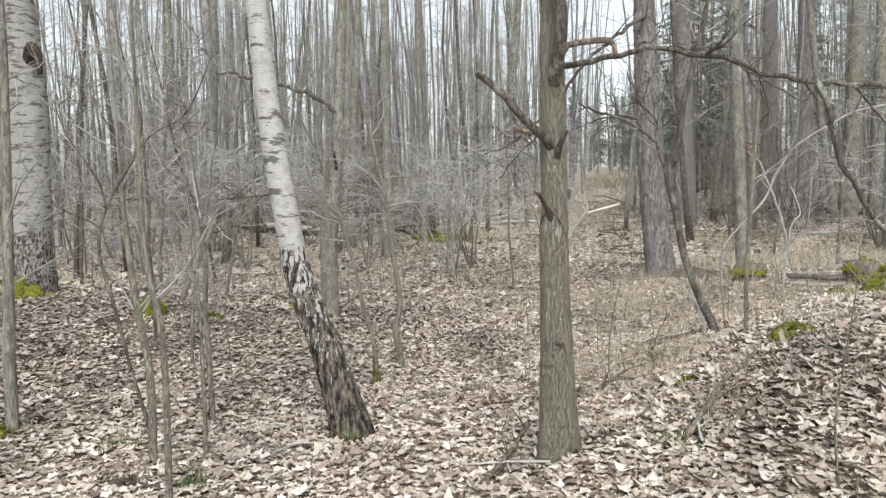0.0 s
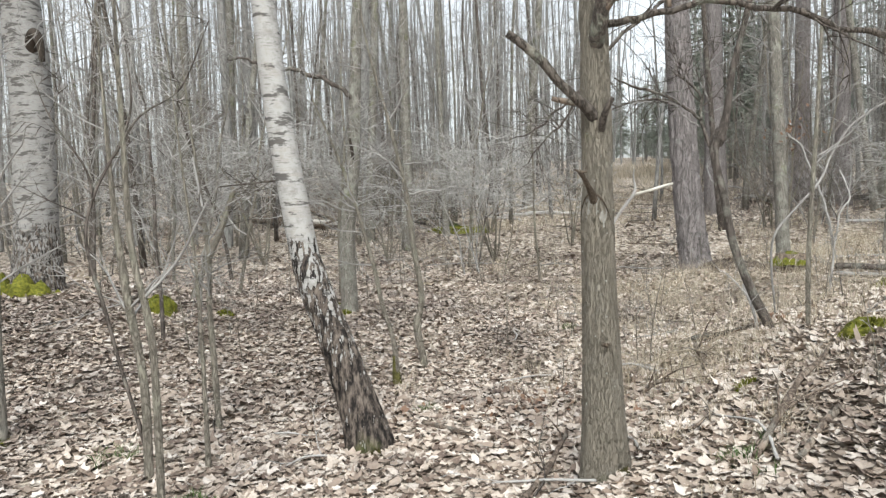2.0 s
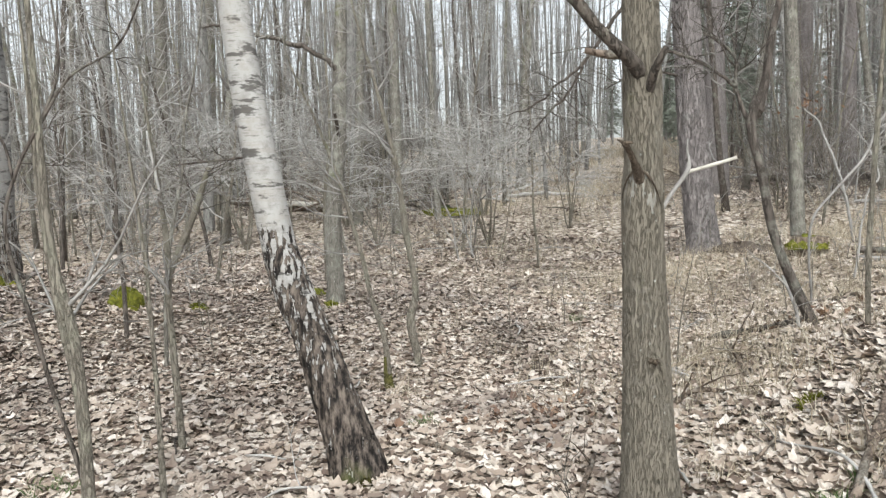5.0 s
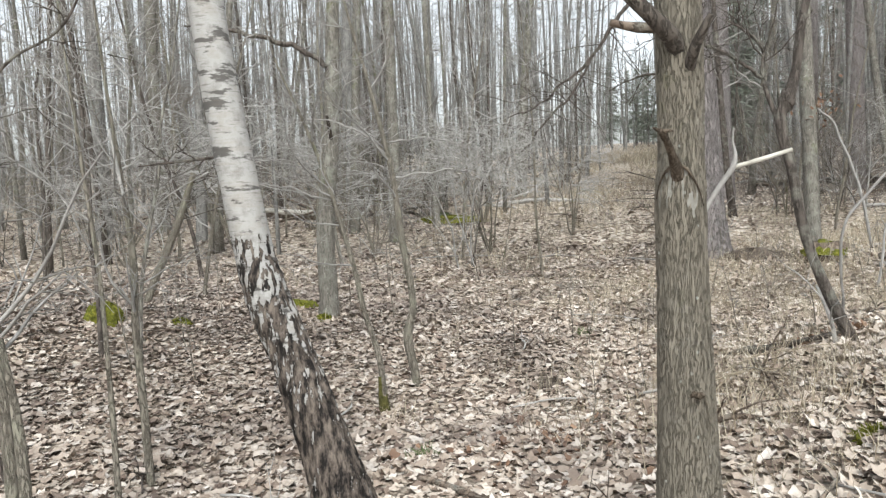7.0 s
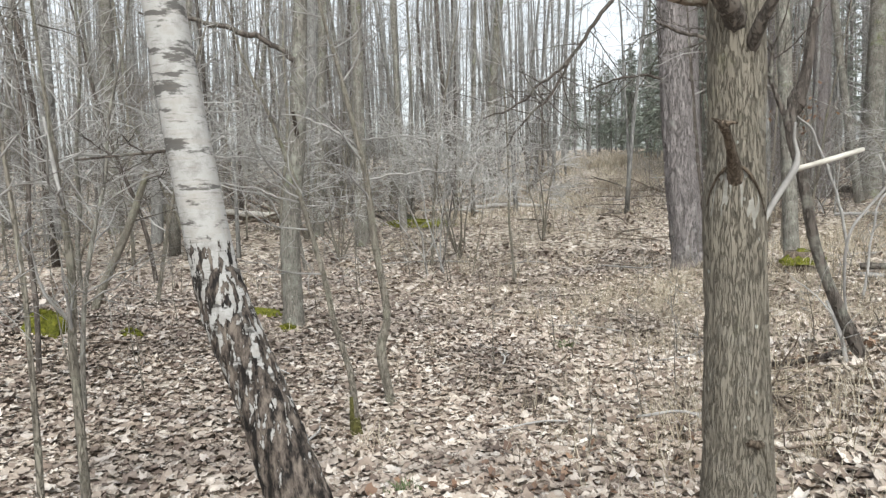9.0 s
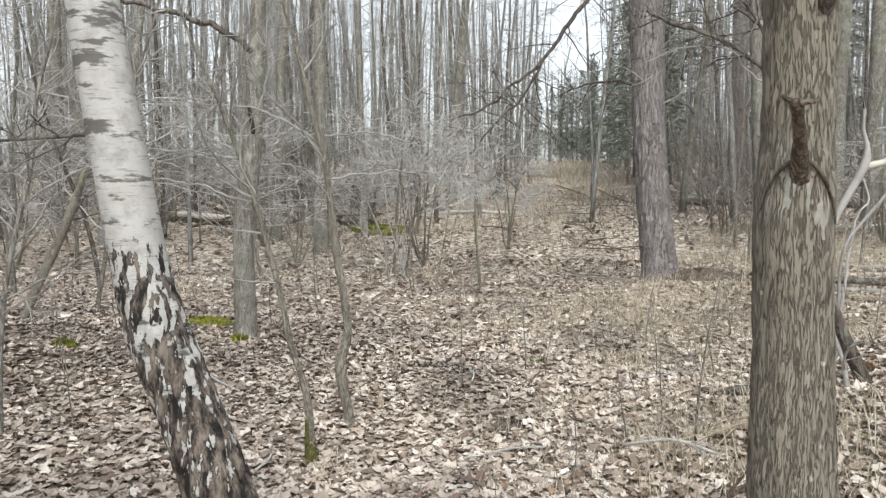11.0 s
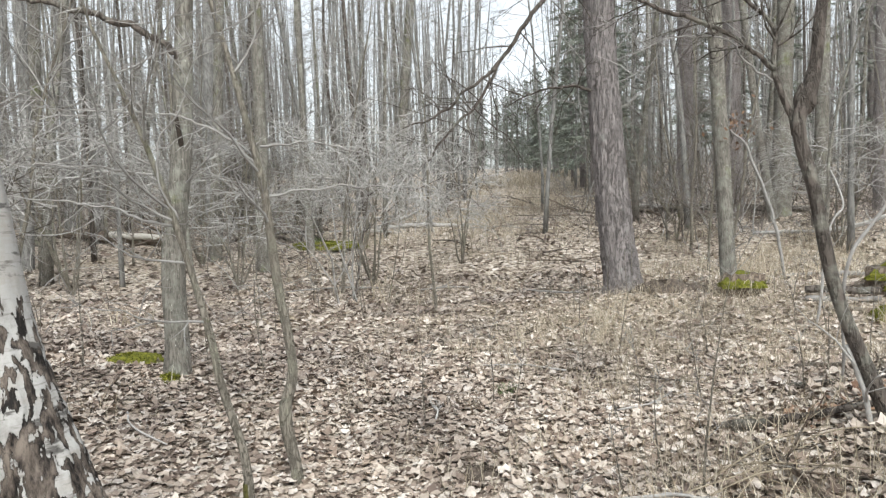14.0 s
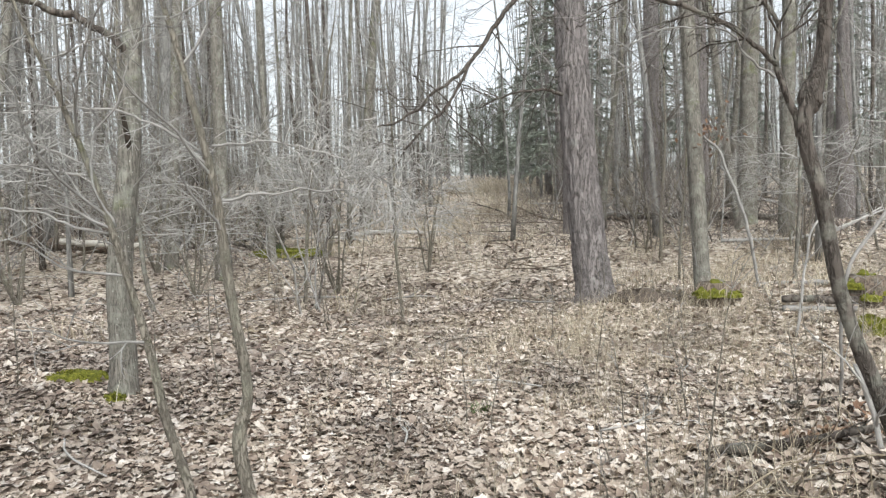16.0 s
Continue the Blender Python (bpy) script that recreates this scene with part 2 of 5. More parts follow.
# ---- mesh helpers ----
class Geo:
    def __init__(self):
        self.v, self.f = [], []

    def tube(self, pts, rad, n=6, rough=0.0, seed=0.0, cap=True, ridge=None):
        pts = [Vector(p) for p in pts]
        k0 = len(self.v)
        side = None
        for i, p in enumerate(pts):
            d = (pts[min(i + 1, len(pts) - 1)] - pts[max(i - 1, 0)]).normalized()
            if side is None:
                side = d.orthogonal().normalized()
            side = (side - d * side.dot(d)).normalized()
            up = d.cross(side)
            for j in range(n):
                a = 2 * math.pi * j / n
                w = side * math.cos(a) + up * math.sin(a)
                r = rad[i]
                if rough:
                    q = p + w * r
                    r *= 1 + rough * noise.noise(Vector((q.x * 9 + seed, q.y * 9, q.z * 3.2))) + 0.5 * rough * noise.noise(Vector((q.x * 28, q.y * 28 + seed, q.z * 10)))
                if ridge:
                    q, (deep, fr, fz, z0, z1) = p + w * rad[i], ridge
                    cut = max(0.0, 1 - abs(noise.noise(Vector((q.x * fr, q.y * fr, q.z * fz)))) / 0.22) + 0.4 * noise.noise(Vector((q.x * fr * 2.3, q.y * fr * 2.3, q.z * fz * 3)))
                    r -= deep * cut * min(1.0, max(0.0, (z1 - p.z) / (z1 - z0)))
                self.v.append(p + w * r)
        for i in range(len(pts) - 1):
            for j in range(n):
                a, b = k0 + i * n + j, k0 + i * n + (j + 1) % n
                self.f.append((a, b, b + n, a + n))
        if cap:
            e = k0 + (len(pts) - 1) * n
            self.f.append(tuple(range(e, e + n)))
            self.f.append(tuple(range(k0 + n - 1, k0 - 1, -1)))

    def blob(self, c, r, n=12, m=7, rough=0.25, seed=0.0, flat=True):
        k0 = len(self.v)
        c = Vector(c)
        for i in range(m + 1):
            th = (0.5 if flat else 1.0) * math.pi * i / m
            for j in range(n):
                a = 2 * math.pi * j / n
                w = Vector((math.sin(th) * math.cos(a), math.sin(th) * math.sin(a), math.cos(th)))
                s = 1 + rough * noise.noise(w * 1.8 + Vector((seed, 0, 0))) + 0.4 * rough * noise.noise(w * 6 + Vector((seed, 3, 0)))
                self.v.append(c + Vector((w.x * r[0], w.y * r[1], w.z * r[2])) * s)
        for i in range(m):
            for j in range(n):
                a, b = k0 + i * n + j, k0 + i * n + (j + 1) % n
                self.f.append((a, a + n, b + n, b))

    def mesh(self, name, material, shift=(0, 0, 0), smooth=True):
        me = bpy.data.meshes.new(name)
        s = Vector(shift)
        me.from_pydata([tuple(v - s) for v in self.v], [], self.f)
        me.materials.append(material)
        if smooth:
            me.polygons.foreach_set("use_smooth", [True] * len(me.polygons))
        return me


def spline(rows, step=0.06):
    """Catmull-Rom through rows (x, y, z, r): points and radii at even steps."""
    a = [np.array(r, float) for r in rows]
    a = [2 * a[0] - a[1]] + a + [2 * a[-1] - a[-2]]
    out = []
    for i in range(1, len(a) - 2):
        n = max(2, int(np.linalg.norm(a[i + 1][:3] - a[i][:3]) / step))
        for k in range(n):
            t = k / n
            out.append(0.5 * (2 * a[i] + (a[i + 1] - a[i - 1]) * t + (2 * a[i - 1] - 5 * a[i] + 4 * a[i + 1] - a[i + 2]) * t * t + (3 * a[i] - a[i - 1] - 3 * a[i + 1] + a[i + 2]) * t ** 3))
    out.append(a[-2])
    return [Vector(o[:3]) for o in out], [max(0.0012, float(o[3])) for o in out]


def part(name, geo, material, parent, label="", smooth=True):
    ob = new(name, geo.mesh(name, material, parent.matrix_basis.translation, smooth))
    ob.parent = parent
    if label:
        tagged(ob, label)
    return ob


def thing(name, at, label, category, group=""):
    ob = new(name)
    ob.empty_display_size = 0.1
    ob.matrix_basis = Matrix.Translation(at)
    return tagged(ob, label, category, group)


def solid(name, geo, material, label, category, group="", kind="", at=(0, 0, 0)):
    ob = new(name, geo.mesh(name, material, at))
    ob.matrix_basis = Matrix.Translation(at)
    return tagged(ob, label, category, group, kind)


def G(x, y):
    """The height of the ground."""
    sg = lambda v: 1 / (1 + np.exp(-np.clip(v, -40, 40)))
    x, y = np.asarray(x, float), np.asarray(y, float)
    bank = 0.8 * sg((x - 1.0) / 0.45) * (0.2 + 0.8 * np.exp(-np.clip((y - 5.7) / 2.6, -4, 4) ** 4)) * np.exp(-np.clip((x - 3) / 3.0, 0, 6) ** 2)
    left = 0.55 * sg((-4.6 - x) / 0.8) * np.exp(-((y - 5.5) / 3.5) ** 2) * np.exp(-np.clip((-x - 8) / 4.0, 0, 6) ** 2)
    dip = -0.15 * np.exp(-(((x + 1.8) / 1.3) ** 2 + ((y - 5.9) / 1.5) ** 2))
    root = 0.22 * sg((x + 1.1) / 0.3) * np.exp(-((y - 12.6) / 2.2) ** 2) * np.exp(-np.clip((x - 2) / 3.0, 0, 6) ** 2)
    s = 0.97 * y - 0.25 * x - 13.2
    far = 0.066 * np.where(s > 30, s, np.log1p(np.exp(np.clip(s, -40, 30)))) + 0.3 * sg((s - 3.5) / 0.8)
    far = np.minimum(far, 4.6 + 0.1 * far)
    lumps = 0.03 * np.sin(x * 2.1 + 0.7 * y) * np.sin(1.7 * y - 0.6 * x) + 0.018 * np.sin(5.3 * x + 1.1) * np.sin(4.7 * y + 0.4 * x)
    return -0.17 + bank + left + dip + root + far + lumps


def g(x, y):
    return float(G(x, y))


# ---- ground: one sheet to the horizon ----
def axis(lo, hi, fine_lo, fine_hi, step):
    a = list(np.arange(fine_lo, fine_hi, step))
    v, s = fine_hi, step
    while v < hi:
        a.append(v)
        s *= 1.13
        v += s
    a.append(hi)
    v, s = fine_lo, step
    while v > lo:
        s *= 1.13
        v -= s
        a.insert(0, max(v, lo))
    return np.array(a)


gx, gy = axis(-900, 900, -9, 4, 0.13), axis(-900, 900, 0, 14, 0.13)
XX, YY = np.meshgrid(gx, gy)
ZZ = G(XX, YY)
nx, ny = len(gx), len(gy)
gm = bpy.data.meshes.new("ground")
idx = np.arange(nx * ny).reshape(ny, nx)
quads = np.stack([idx[:-1, :-1], idx[:-1, 1:], idx[1:, 1:], idx[1:, :-1]], -1).reshape(-1, 4)
gm.from_pydata(np.stack([XX, YY, ZZ], -1).reshape(-1, 3).tolist(), [], quads.tolist())
gm.materials.append(M_GROUND)
gm.polygons.foreach_set("use_smooth", [True] * len(gm.polygons))
tagged(new("ground", gm), "forest floor of dark mould under beige fallen leaves", "ground", kind="structure")

rng = np.random.default_rng(7)
rnd = random.Random(11)


# ---- branching wood ----
def wander(p, d, length, r0, r1, n, bend, lift, rr):
    """A crooked line: points and radii."""
    p, d = Vector(p), Vector(d).normalized()
    pts, rad = [p.copy()], [r0]
    for i in range(n):
        d = (d + Vector((rr.gauss(0, bend), rr.gauss(0, bend), rr.gauss(0, bend) + lift))).normalized()
        p = p + d * (length / n)
        pts.append(p.copy())
        rad.append(r0 + (r1 - r0) * (i + 1) / n)
    return pts, rad


def sprig(geo, p, d, length, r, level, rr, sides=4, bend=0.16, lift=0.02, kids=5, steps=6):
    pts, rad = wander(p, d, length, r, r * 0.3, steps, bend, lift, rr)
    geo.tube(pts, rad, sides, cap=False)
    if level <= 0:
        return
    for _ in range(kids):
        i = rr.randint(1, steps - 1)
        ax = (pts[i + 1] - pts[i]).normalized()
        o = ax.orthogonal().normalized()
        o = Matrix.Rotation(rr.uniform(0, 2 * math.pi), 3, ax) @ o
        sprig(geo, pts[i], ax * rr.uniform(0.5, 1.0) + o * rr.uniform(0.5, 1.0), length * rr.uniform(0.35, 0.6), max(0.003, rad[i] * 0.62), level - 1, rr, 3, bend * 1.2, lift, max(2, kids - 1), max(3, steps - 2))


def woodland_tree(at, height, r, rr, label, material=None, low=0.3, count=16, group="woodland trees", lean=0.02):
    """A slender bare tree: trunk, and one crown of limbs and twigs."""
    t = thing("tree", at, label, "tree", group)
    d = Vector((rr.gauss(0, lean), rr.gauss(0, lean), 1))
    pts, rad = wander(Vector(at) - Vector((0, 0, 0.15)), d, height, r, r * 0.25, 14, 0.028, 0.03, rr)
    rad[0] = r * 1.35
    trunk = Geo()
    trunk.tube(pts, rad, 9, 0.06)
    part("trunk", trunk, material or M_FAR, t)
    crown = Geo()
    for _ in range(count):
        f = rr.uniform(low, 0.97)
        i = min(int(f * 14), 13)
        p = pts[i].lerp(pts[i + 1], f * 14 - i)
        a = rr.uniform(0, 2 * math.pi)
        sprig(crown, p, (math.cos(a), math.sin(a), rr.uniform(0.1, 0.9)), height * rr.uniform(0.08, 0.17) * (1.15 - 0.5 * f), max(0.006, rad[i] * 0.33), 1, rr, 3, 0.19, 0.03, 4, 4)
    tagged(part("crown", crown, M_TWIG, t), kind="stuff")
    return t


def shrub(at, height, rr, label, stems=6, material=None, group="undergrowth shrubs"):
    s = thing("shrub", at, label, "shrub", group)
    for _ in range(stems):
        geo = Geo()
        a = rr.uniform(0, 2 * math.pi)
        o = Vector((math.cos(a), math.sin(a), 0)) * rr.uniform(0.02, 0.35)
        sprig(geo, Vector(at) + o - Vector((0, 0, 0.06)), (o.x * 0.7 + rr.gauss(0, 0.16), o.y * 0.7 + rr.gauss(0, 0.16), 1), height * rr.uniform(0.5, 1.0), rr.uniform(0.008, 0.019), 2, rr, 4, 0.17, 0.03, 5, 6)
        # pale and dark stems mixed to paint lit twigs against unlit ones
        part("stem", geo, material or rr.choice((M_TWIG, M_DARK, M_PALE_TWIG, M_SAP)), s)
    return s


# ---- the named trees along the walk ----
def hero(name, rows, material, label, sides=20, rough=0.07, step=0.05, top=None, category="tree", group="", ridge=None):
    """A tree on its measured trunk line; top carries the trunk on above. Returns the thing, its trunk's points and radii."""
    base = rows[0]
    rows = [(base[0], base[1], base[2] - 0.2, base[3] * 1.15)] + list(rows)
    if top:
        a, b = Vector(rows[-2][:3]), Vector(rows[-1][:3])
        d = (b - a).normalized()
        for i in range(1, 5):
            q = b + (d * (1 - 0.16 * i) + Vector((0, 0, 0.16 * i))) * (top * i / 4)
            rows.append((q.x, q.y, q.z, rows[-1][3] * 0.78))
    t = thing(name, base[:3], label, category, group)
    pts, rad = spline(rows, step)
    geo = Geo()
    geo.tube(pts, rad, sides, rough, seed=base[0] * 3, ridge=ridge)
    part("trunk", geo, material, t)
    return t, pts, rad


def limb(t, rows, material, label="", sides=8, rough=0.12, name="branch", step=0.04, kink=0.0):
    pts, rad = spline(rows, step)
    if kink:
        pts = [p + kink * (noise.noise_vector(p * 5.5) + 0.5 * noise.noise_vector(p * 17)) for p in pts]
    geo = Geo()
    geo.tube(pts, rad, sides, rough, seed=rows[0][2])
    part(name, geo, material, t, label)
    return pts, rad


def twiggy(t, pts, rad, count, length, rr, lo=0.2, hi=1.0, material=None, level=2, lift=0.03, kids=4, name="crown"):
    """Side twigs along a trunk or branch, joined into one crown part."""
    geo = Geo()
    for _ in range(count):
        i = min(int(rr.uniform(lo, hi) * (len(pts) - 1)), len(pts) - 2)
        ax = (pts[i + 1] - pts[i]).normalized()
        o = Matrix.Rotation(rr.uniform(0, 2 * math.pi), 3, ax) @ ax.orthogonal().normalized()
        sprig(geo, pts[i], ax * rr.uniform(0.2, 0.7) + o + Vector((0, 0, 0.2)), length * rr.uniform(0.5, 1.1), min(rad[i] * 0.5, 0.009), level, rr, 4, 0.16, lift, kids, 6)
    tagged(part(name, geo, material or M_TWIG, t), kind="stuff")


# leaning birch beside the path
birch, bp, br = hero("birch", [(-1.09, 3.86, -0.16, 0.155), (-1.18, 3.84, 0.17, 0.124), (-1.29, 3.82, 0.5, 0.108), (-1.44, 3.8, 0.89, 0.1), (-1.51, 3.8, 1.15, 0.092), (-1.63, 3.81, 1.75, 0.088), (-1.69, 3.82, 2.11, 0.083), (-1.74, 3.83, 2.48, 0.079)],
                     M_BIRCH, "leaning silver birch with white bark and dark rugged foot", 110, 0.05, 0.016, 5.0, ridge=(0.011, 34, 11, 0.7, 1.25))
twiggy(birch, bp, br, 10, 1.6, random.Random(3), 0.62, 1.0, M_DARK, name="crown")
bp2, br2 = limb(birch, [(-1.63, 3.78, 1.53, 0.0066), (-1.75, 3.73, 1.52, 0.0066), (-1.87, 3.67, 1.51, 0.0055), (-2.00, 3.61, 1.50, 0.0039)], M_DARK, "thin dark dead branch")
twiggy(birch, bp2, br2, 5, 0.25, random.Random(4), 0.2, 1.0, M_DARK, 1)
# young maple with broken limbs
maple, mp, mr = hero("maple", [(0.49, 3.6, -0.05, 0.142), (0.487, 3.602, 0.06, 0.122), (0.48, 3.605, 0.44, 0.099), (0.47, 3.605, 0.93, 0.085), (0.466, 3.607, 1.2, 0.083), (0.466, 3.61, 1.32, 0.081), (0.466, 3.613, 1.44, 0.073), (0.468, 3.615, 1.73, 0.074), (0.457, 3.63, 2.14, 0.07)],
                     M_MAPLE, "grey-brown maple trunk with broken limbs and lichen specks", 110, 0.05, 0.016, 3.0, ridge=(0.0048, 62, 8, 3.0, 4.0))
limb(maple, [(0.47, 3.6, 1.7, 0.026), (0.465, 3.55, 1.765, 0.03), (0.43, 3.485, 1.82, 0.0255), (0.34, 3.42, 1.92, 0.0225), (0.28, 3.39, 2.01, 0.023), (0.19, 3.35, 2.1, 0.021), (0.13, 3.32, 2.15, 0.02)], M_LIMB, "dark snapped-off limb", 12)
limb(maple, [(0.49, 3.59, 1.66, 0.02), (0.53, 3.52, 1.75, 0.016), (0.58, 3.49, 1.83, 0.011)], M_LIMB)
limb(maple, [(0.468, 3.56, 1.33, 0.02), (0.466, 3.52, 1.385, 0.016), (0.46, 3.47, 1.43, 0.0125), (0.452, 3.43, 1.465, 0.0115), (0.446, 3.405, 1.487, 0.014), (0.444, 3.4, 1.497, 0.008)], M_STUB, "short brown broken stub", 12, 0.45, step=0.012)
for rows in ([(0.446, 3.405, 1.486, 0.008), (0.432, 3.4, 1.496, 0.006), (0.418, 3.398, 1.503, 0.002)], [(0.448, 3.403, 1.486, 0.008), (0.463, 3.4, 1.49, 0.005), (0.479, 3.397, 1.488, 0.002)]):
    limb(maple, rows, M_STUB, "", 7, 0.4, "splinter", 0.01)
limb(maple, [(0.45, 3.62, 1.83, 0.019), (0.34, 3.6, 1.84, 0.016), (0.26, 3.56, 1.86, 0.012)], M_DEAD)
limb(maple, [(0.46, 3.63, 2.04, 0.03), (0.5, 3.55, 2.16, 0.04), (0.55, 3.5, 2.36, 0.034), (0.54, 3.51, 2.54, 0.031), (0.48, 3.5, 2.9, 0.026)], M_LIMB, "dark upright limb", 10)
limb(maple, [(0.52, 3.56, 2.2, 0.03), (0.58, 3.5, 2.28, 0.02), (0.79, 3.58, 2.3, 0.017), (0.82, 3.59, 2.23, 0.012)], M_DEAD, "brown broken branch")
lp, lr = limb(maple, [(0.5, 3.62, 2.17, 0.0204), (0.8, 3.75, 2.26, 0.0156), (1.06, 3.87, 2.28, 0.0150), (1.28, 3.97, 2.23, 0.0150), (1.54, 4.09, 2.14, 0.0144), (1.8, 4.21, 2.08, 0.0156), (2.17, 4.38, 2.04, 0.0150), (2.69, 4.62, 1.94, 0.0120)], M_LIMB, "long dark sideways branch", kink=0.03)
twiggy(maple, lp, lr, 9, 0.5, random.Random(5), 0.15, 1.0, M_LIMB)
limb(maple, [(1.8, 4.21, 2.08, 0.0156), (1.89, 4.23, 1.79, 0.0149), (1.98, 4.26, 1.54, 0.0143), (2.18, 4.33, 1.2, 0.0130), (2.39, 4.41, 0.9, 0.0104)], M_LIMB, "dark drooping branch", kink=0.03)
limb(maple, [(0.5, 3.6, 1.16, 0.022), (0.545, 3.64, 1.255, 0.009), (0.585, 3.69, 1.325, 0.008), (0.616, 3.732, 1.377, 0.008), (0.622, 3.74, 1.42, 0.005), (0.613, 3.745, 1.46, 0.004), (0.616, 3.75, 1.505, 0.003)], M_TWIG, "pale forked twig", 8, 0.35)
limb(maple, [(0.61, 3.73, 1.373, 0.0075), (0.69, 3.775, 1.395, 0.0075), (0.79, 3.82, 1.425, 0.006)], M_WOOD, "stripped white broken twig", 8, 0.3)


def bark_fold(z0, z1, mid, spread, r0, material, label, thick=0.007):
    """Raised lips of bark running down both sides from a branch scar."""
    for side in (-1, 1):
        rows = []
        for k in range(7):
            f = k / 6
            a = mid + side * spread * (f ** 0.75)
            r = r0 * (1 - 0.02 * f)
            rows.append((0.467 + 0.02 * (z0 < 1) + r * math.cos(a), 3.609 + r * math.sin(a), z0 + (z1 - z0) * f ** 1.4, thick * (1 - 0.55 * f)))
        limb(maple, rows, material, label, 9, 0.45, "bark_fold", 0.012)


for side in (-1, 1):
    geo = Geo()
    for i in range(9):
        f = i / 8
        for j in range(7):
            u = j / 6
            a = -1.58 + side * (0.16 + 0.5 * f ** 0.8 + (u - 0.5) * (0.1 + 0.75 * math.sin(math.pi * min(1.0, 0.12 + f)) ** 0.8))
            r = 0.0835 - 0.008 * (1 - f) ** 2 + 0.0025 * math.sin(math.pi * u) + 0.002 * noise.noise(Vector((a * 5, f * 6, 1.3)))
            geo.v.append(Vector((0.466 + r * math.cos(a), 3.611 + r * math.sin(a), 1.372 - 0.15 * f + 0.012 * noise.noise(Vector((a * 9, f * 3, 0))))))
    for i in range(8):
        for j in range(6):
            geo.f.append((i * 7 + j, i * 7 + j + 1, i * 7 + j + 8, i * 7 + j + 7))
    part("smooth_bark_patch", geo, M_SCAR, maple, "pale smooth grey bark under a stub")
bark_fold(1.39, 1.255, -1.58, 1.16, 0.083, M_STUB, "dark crack along a bark lip", 0.004)
bark_fold(0.67, 0.47, -1.1, 0.62, 0.09, M_MAPLE, "", 0.011)
geo = Geo()
geo.blob((0.523, 3.52, 0.655), (0.022, 0.016, 0.012), 14, 8, 0.5, 2.0, False)
part("knot", geo, M_STUB, maple, "dark healed knot")
# dark leaning crooked tree on the bank
RR = random.Random(21)
lean, lnp, lnr = hero("crooked_tree", [(1.096, 6.341, 0.210, 0.043), (0.932, 6.292, 0.597, 0.034), (0.816, 6.263, 0.935, 0.031), (0.739, 6.263, 1.340, 0.030), (0.676, 6.273, 1.611, 0.030), (0.681, 6.283, 1.727, 0.033), (0.720, 6.312, 1.823, 0.038), (0.758, 6.341, 1.978, 0.030), (0.778, 6.360, 2.171, 0.027), (0.807, 6.389, 2.364, 0.025), (0.874, 6.437, 2.654, 0.023)],
                      M_DARK, "dark crooked leaning tree with a swollen knee", 18, 0.1, 0.03, 2.5)
a1, b1 = limb(lean, [(0.66, 6.30, 1.63, 0.0188), (0.62, 6.30, 1.79, 0.0150), (0.58, 6.30, 1.95, 0.0135), (0.57, 6.30, 2.12, 0.0112), (0.47, 6.28, 2.23, 0.0097), (0.35, 6.26, 2.32, 0.0075)], M_DARK, "dark forked side branch", kink=0.025)
a2, b2 = limb(lean, [(0.58, 6.29, 1.93, 0.0135), (0.43, 6.26, 2.06, 0.0112), (0.27, 6.23, 2.16, 0.0112), (0.05, 6.17, 2.25, 0.0097), (-0.09, 6.14, 2.31, 0.0060)], M_DARK, "long dark arching branch", kink=0.025)
a3, b3 = limb(lean, [(0.58, 6.29, 1.88, 0.0054), (0.43, 6.26, 1.98, 0.0054), (0.36, 6.24, 2.08, 0.0041), (0.12, 6.18, 2.11, 0.0033), (-0.07, 6.13, 2.03, 0.0021)], M_TWIG, "pale arching branch", kink=0.025)
geo = Geo()
geo.blob((0.705, 6.31, 1.79), (0.05, 0.05, 0.07), 16, 10, 0.3, 4.0, False)
part("swollen_knee", geo, M_DARK, lean)
twiggy(lean, a3, b3, 5, 0.4, RR, 0.2, 1.0, M_TWIG, 1)
twiggy(lean, a1, b1, 9, 0.6, RR, 0.3, 1.0, M_DARK)
twiggy(lean, a2, b2, 5, 0.5, RR, 0.2, 1.0, M_DARK)
twiggy(lean, lnp, lnr, 12, 0.8, RR, 0.55, 1.0, M_TWIG)
# grey tree with a black snag
mid, mdp, mdr = hero("grey_tree", [(-3.96, 7.8, -0.06, 0.125), (-3.96, 7.82, 0.21, 0.103), (-3.99, 7.87, 0.93, 0.098), (-3.93, 7.97, 1.81, 0.088), (-3.92, 8.03, 2.48, 0.083), (-3.91, 8.09, 3.09, 0.074)],
                     M_GREY, "slim grey tree with mossy foot among leaves", 18, 0.05, 0.05, 6.0)
limb(mid, [(-3.92, 7.98, 1.8, 0.03), (-3.88, 7.9, 1.95, 0.022), (-3.9, 7.88, 2.15, 0.016)], M_HOLE, "black dead snag")
c1, d1 = limb(mid, [(-3.9, 8.05, 2.5, 0.034), (-3.94, 8.0, 2.66, 0.032), (-4.1, 7.96, 2.81, 0.03), (-4.5, 7.88, 3.02, 0.028), (-4.99, 7.75, 3.18, 0.022), (-5.6, 7.6, 3.3, 0.012)], M_DARK, "dark drooping side branch", kink=0.06)
twiggy(mid, c1, d1, 6, 0.6, RR)
twiggy(mid, mdp, mdr, 16, 1.1, RR, 0.18, 1.0)
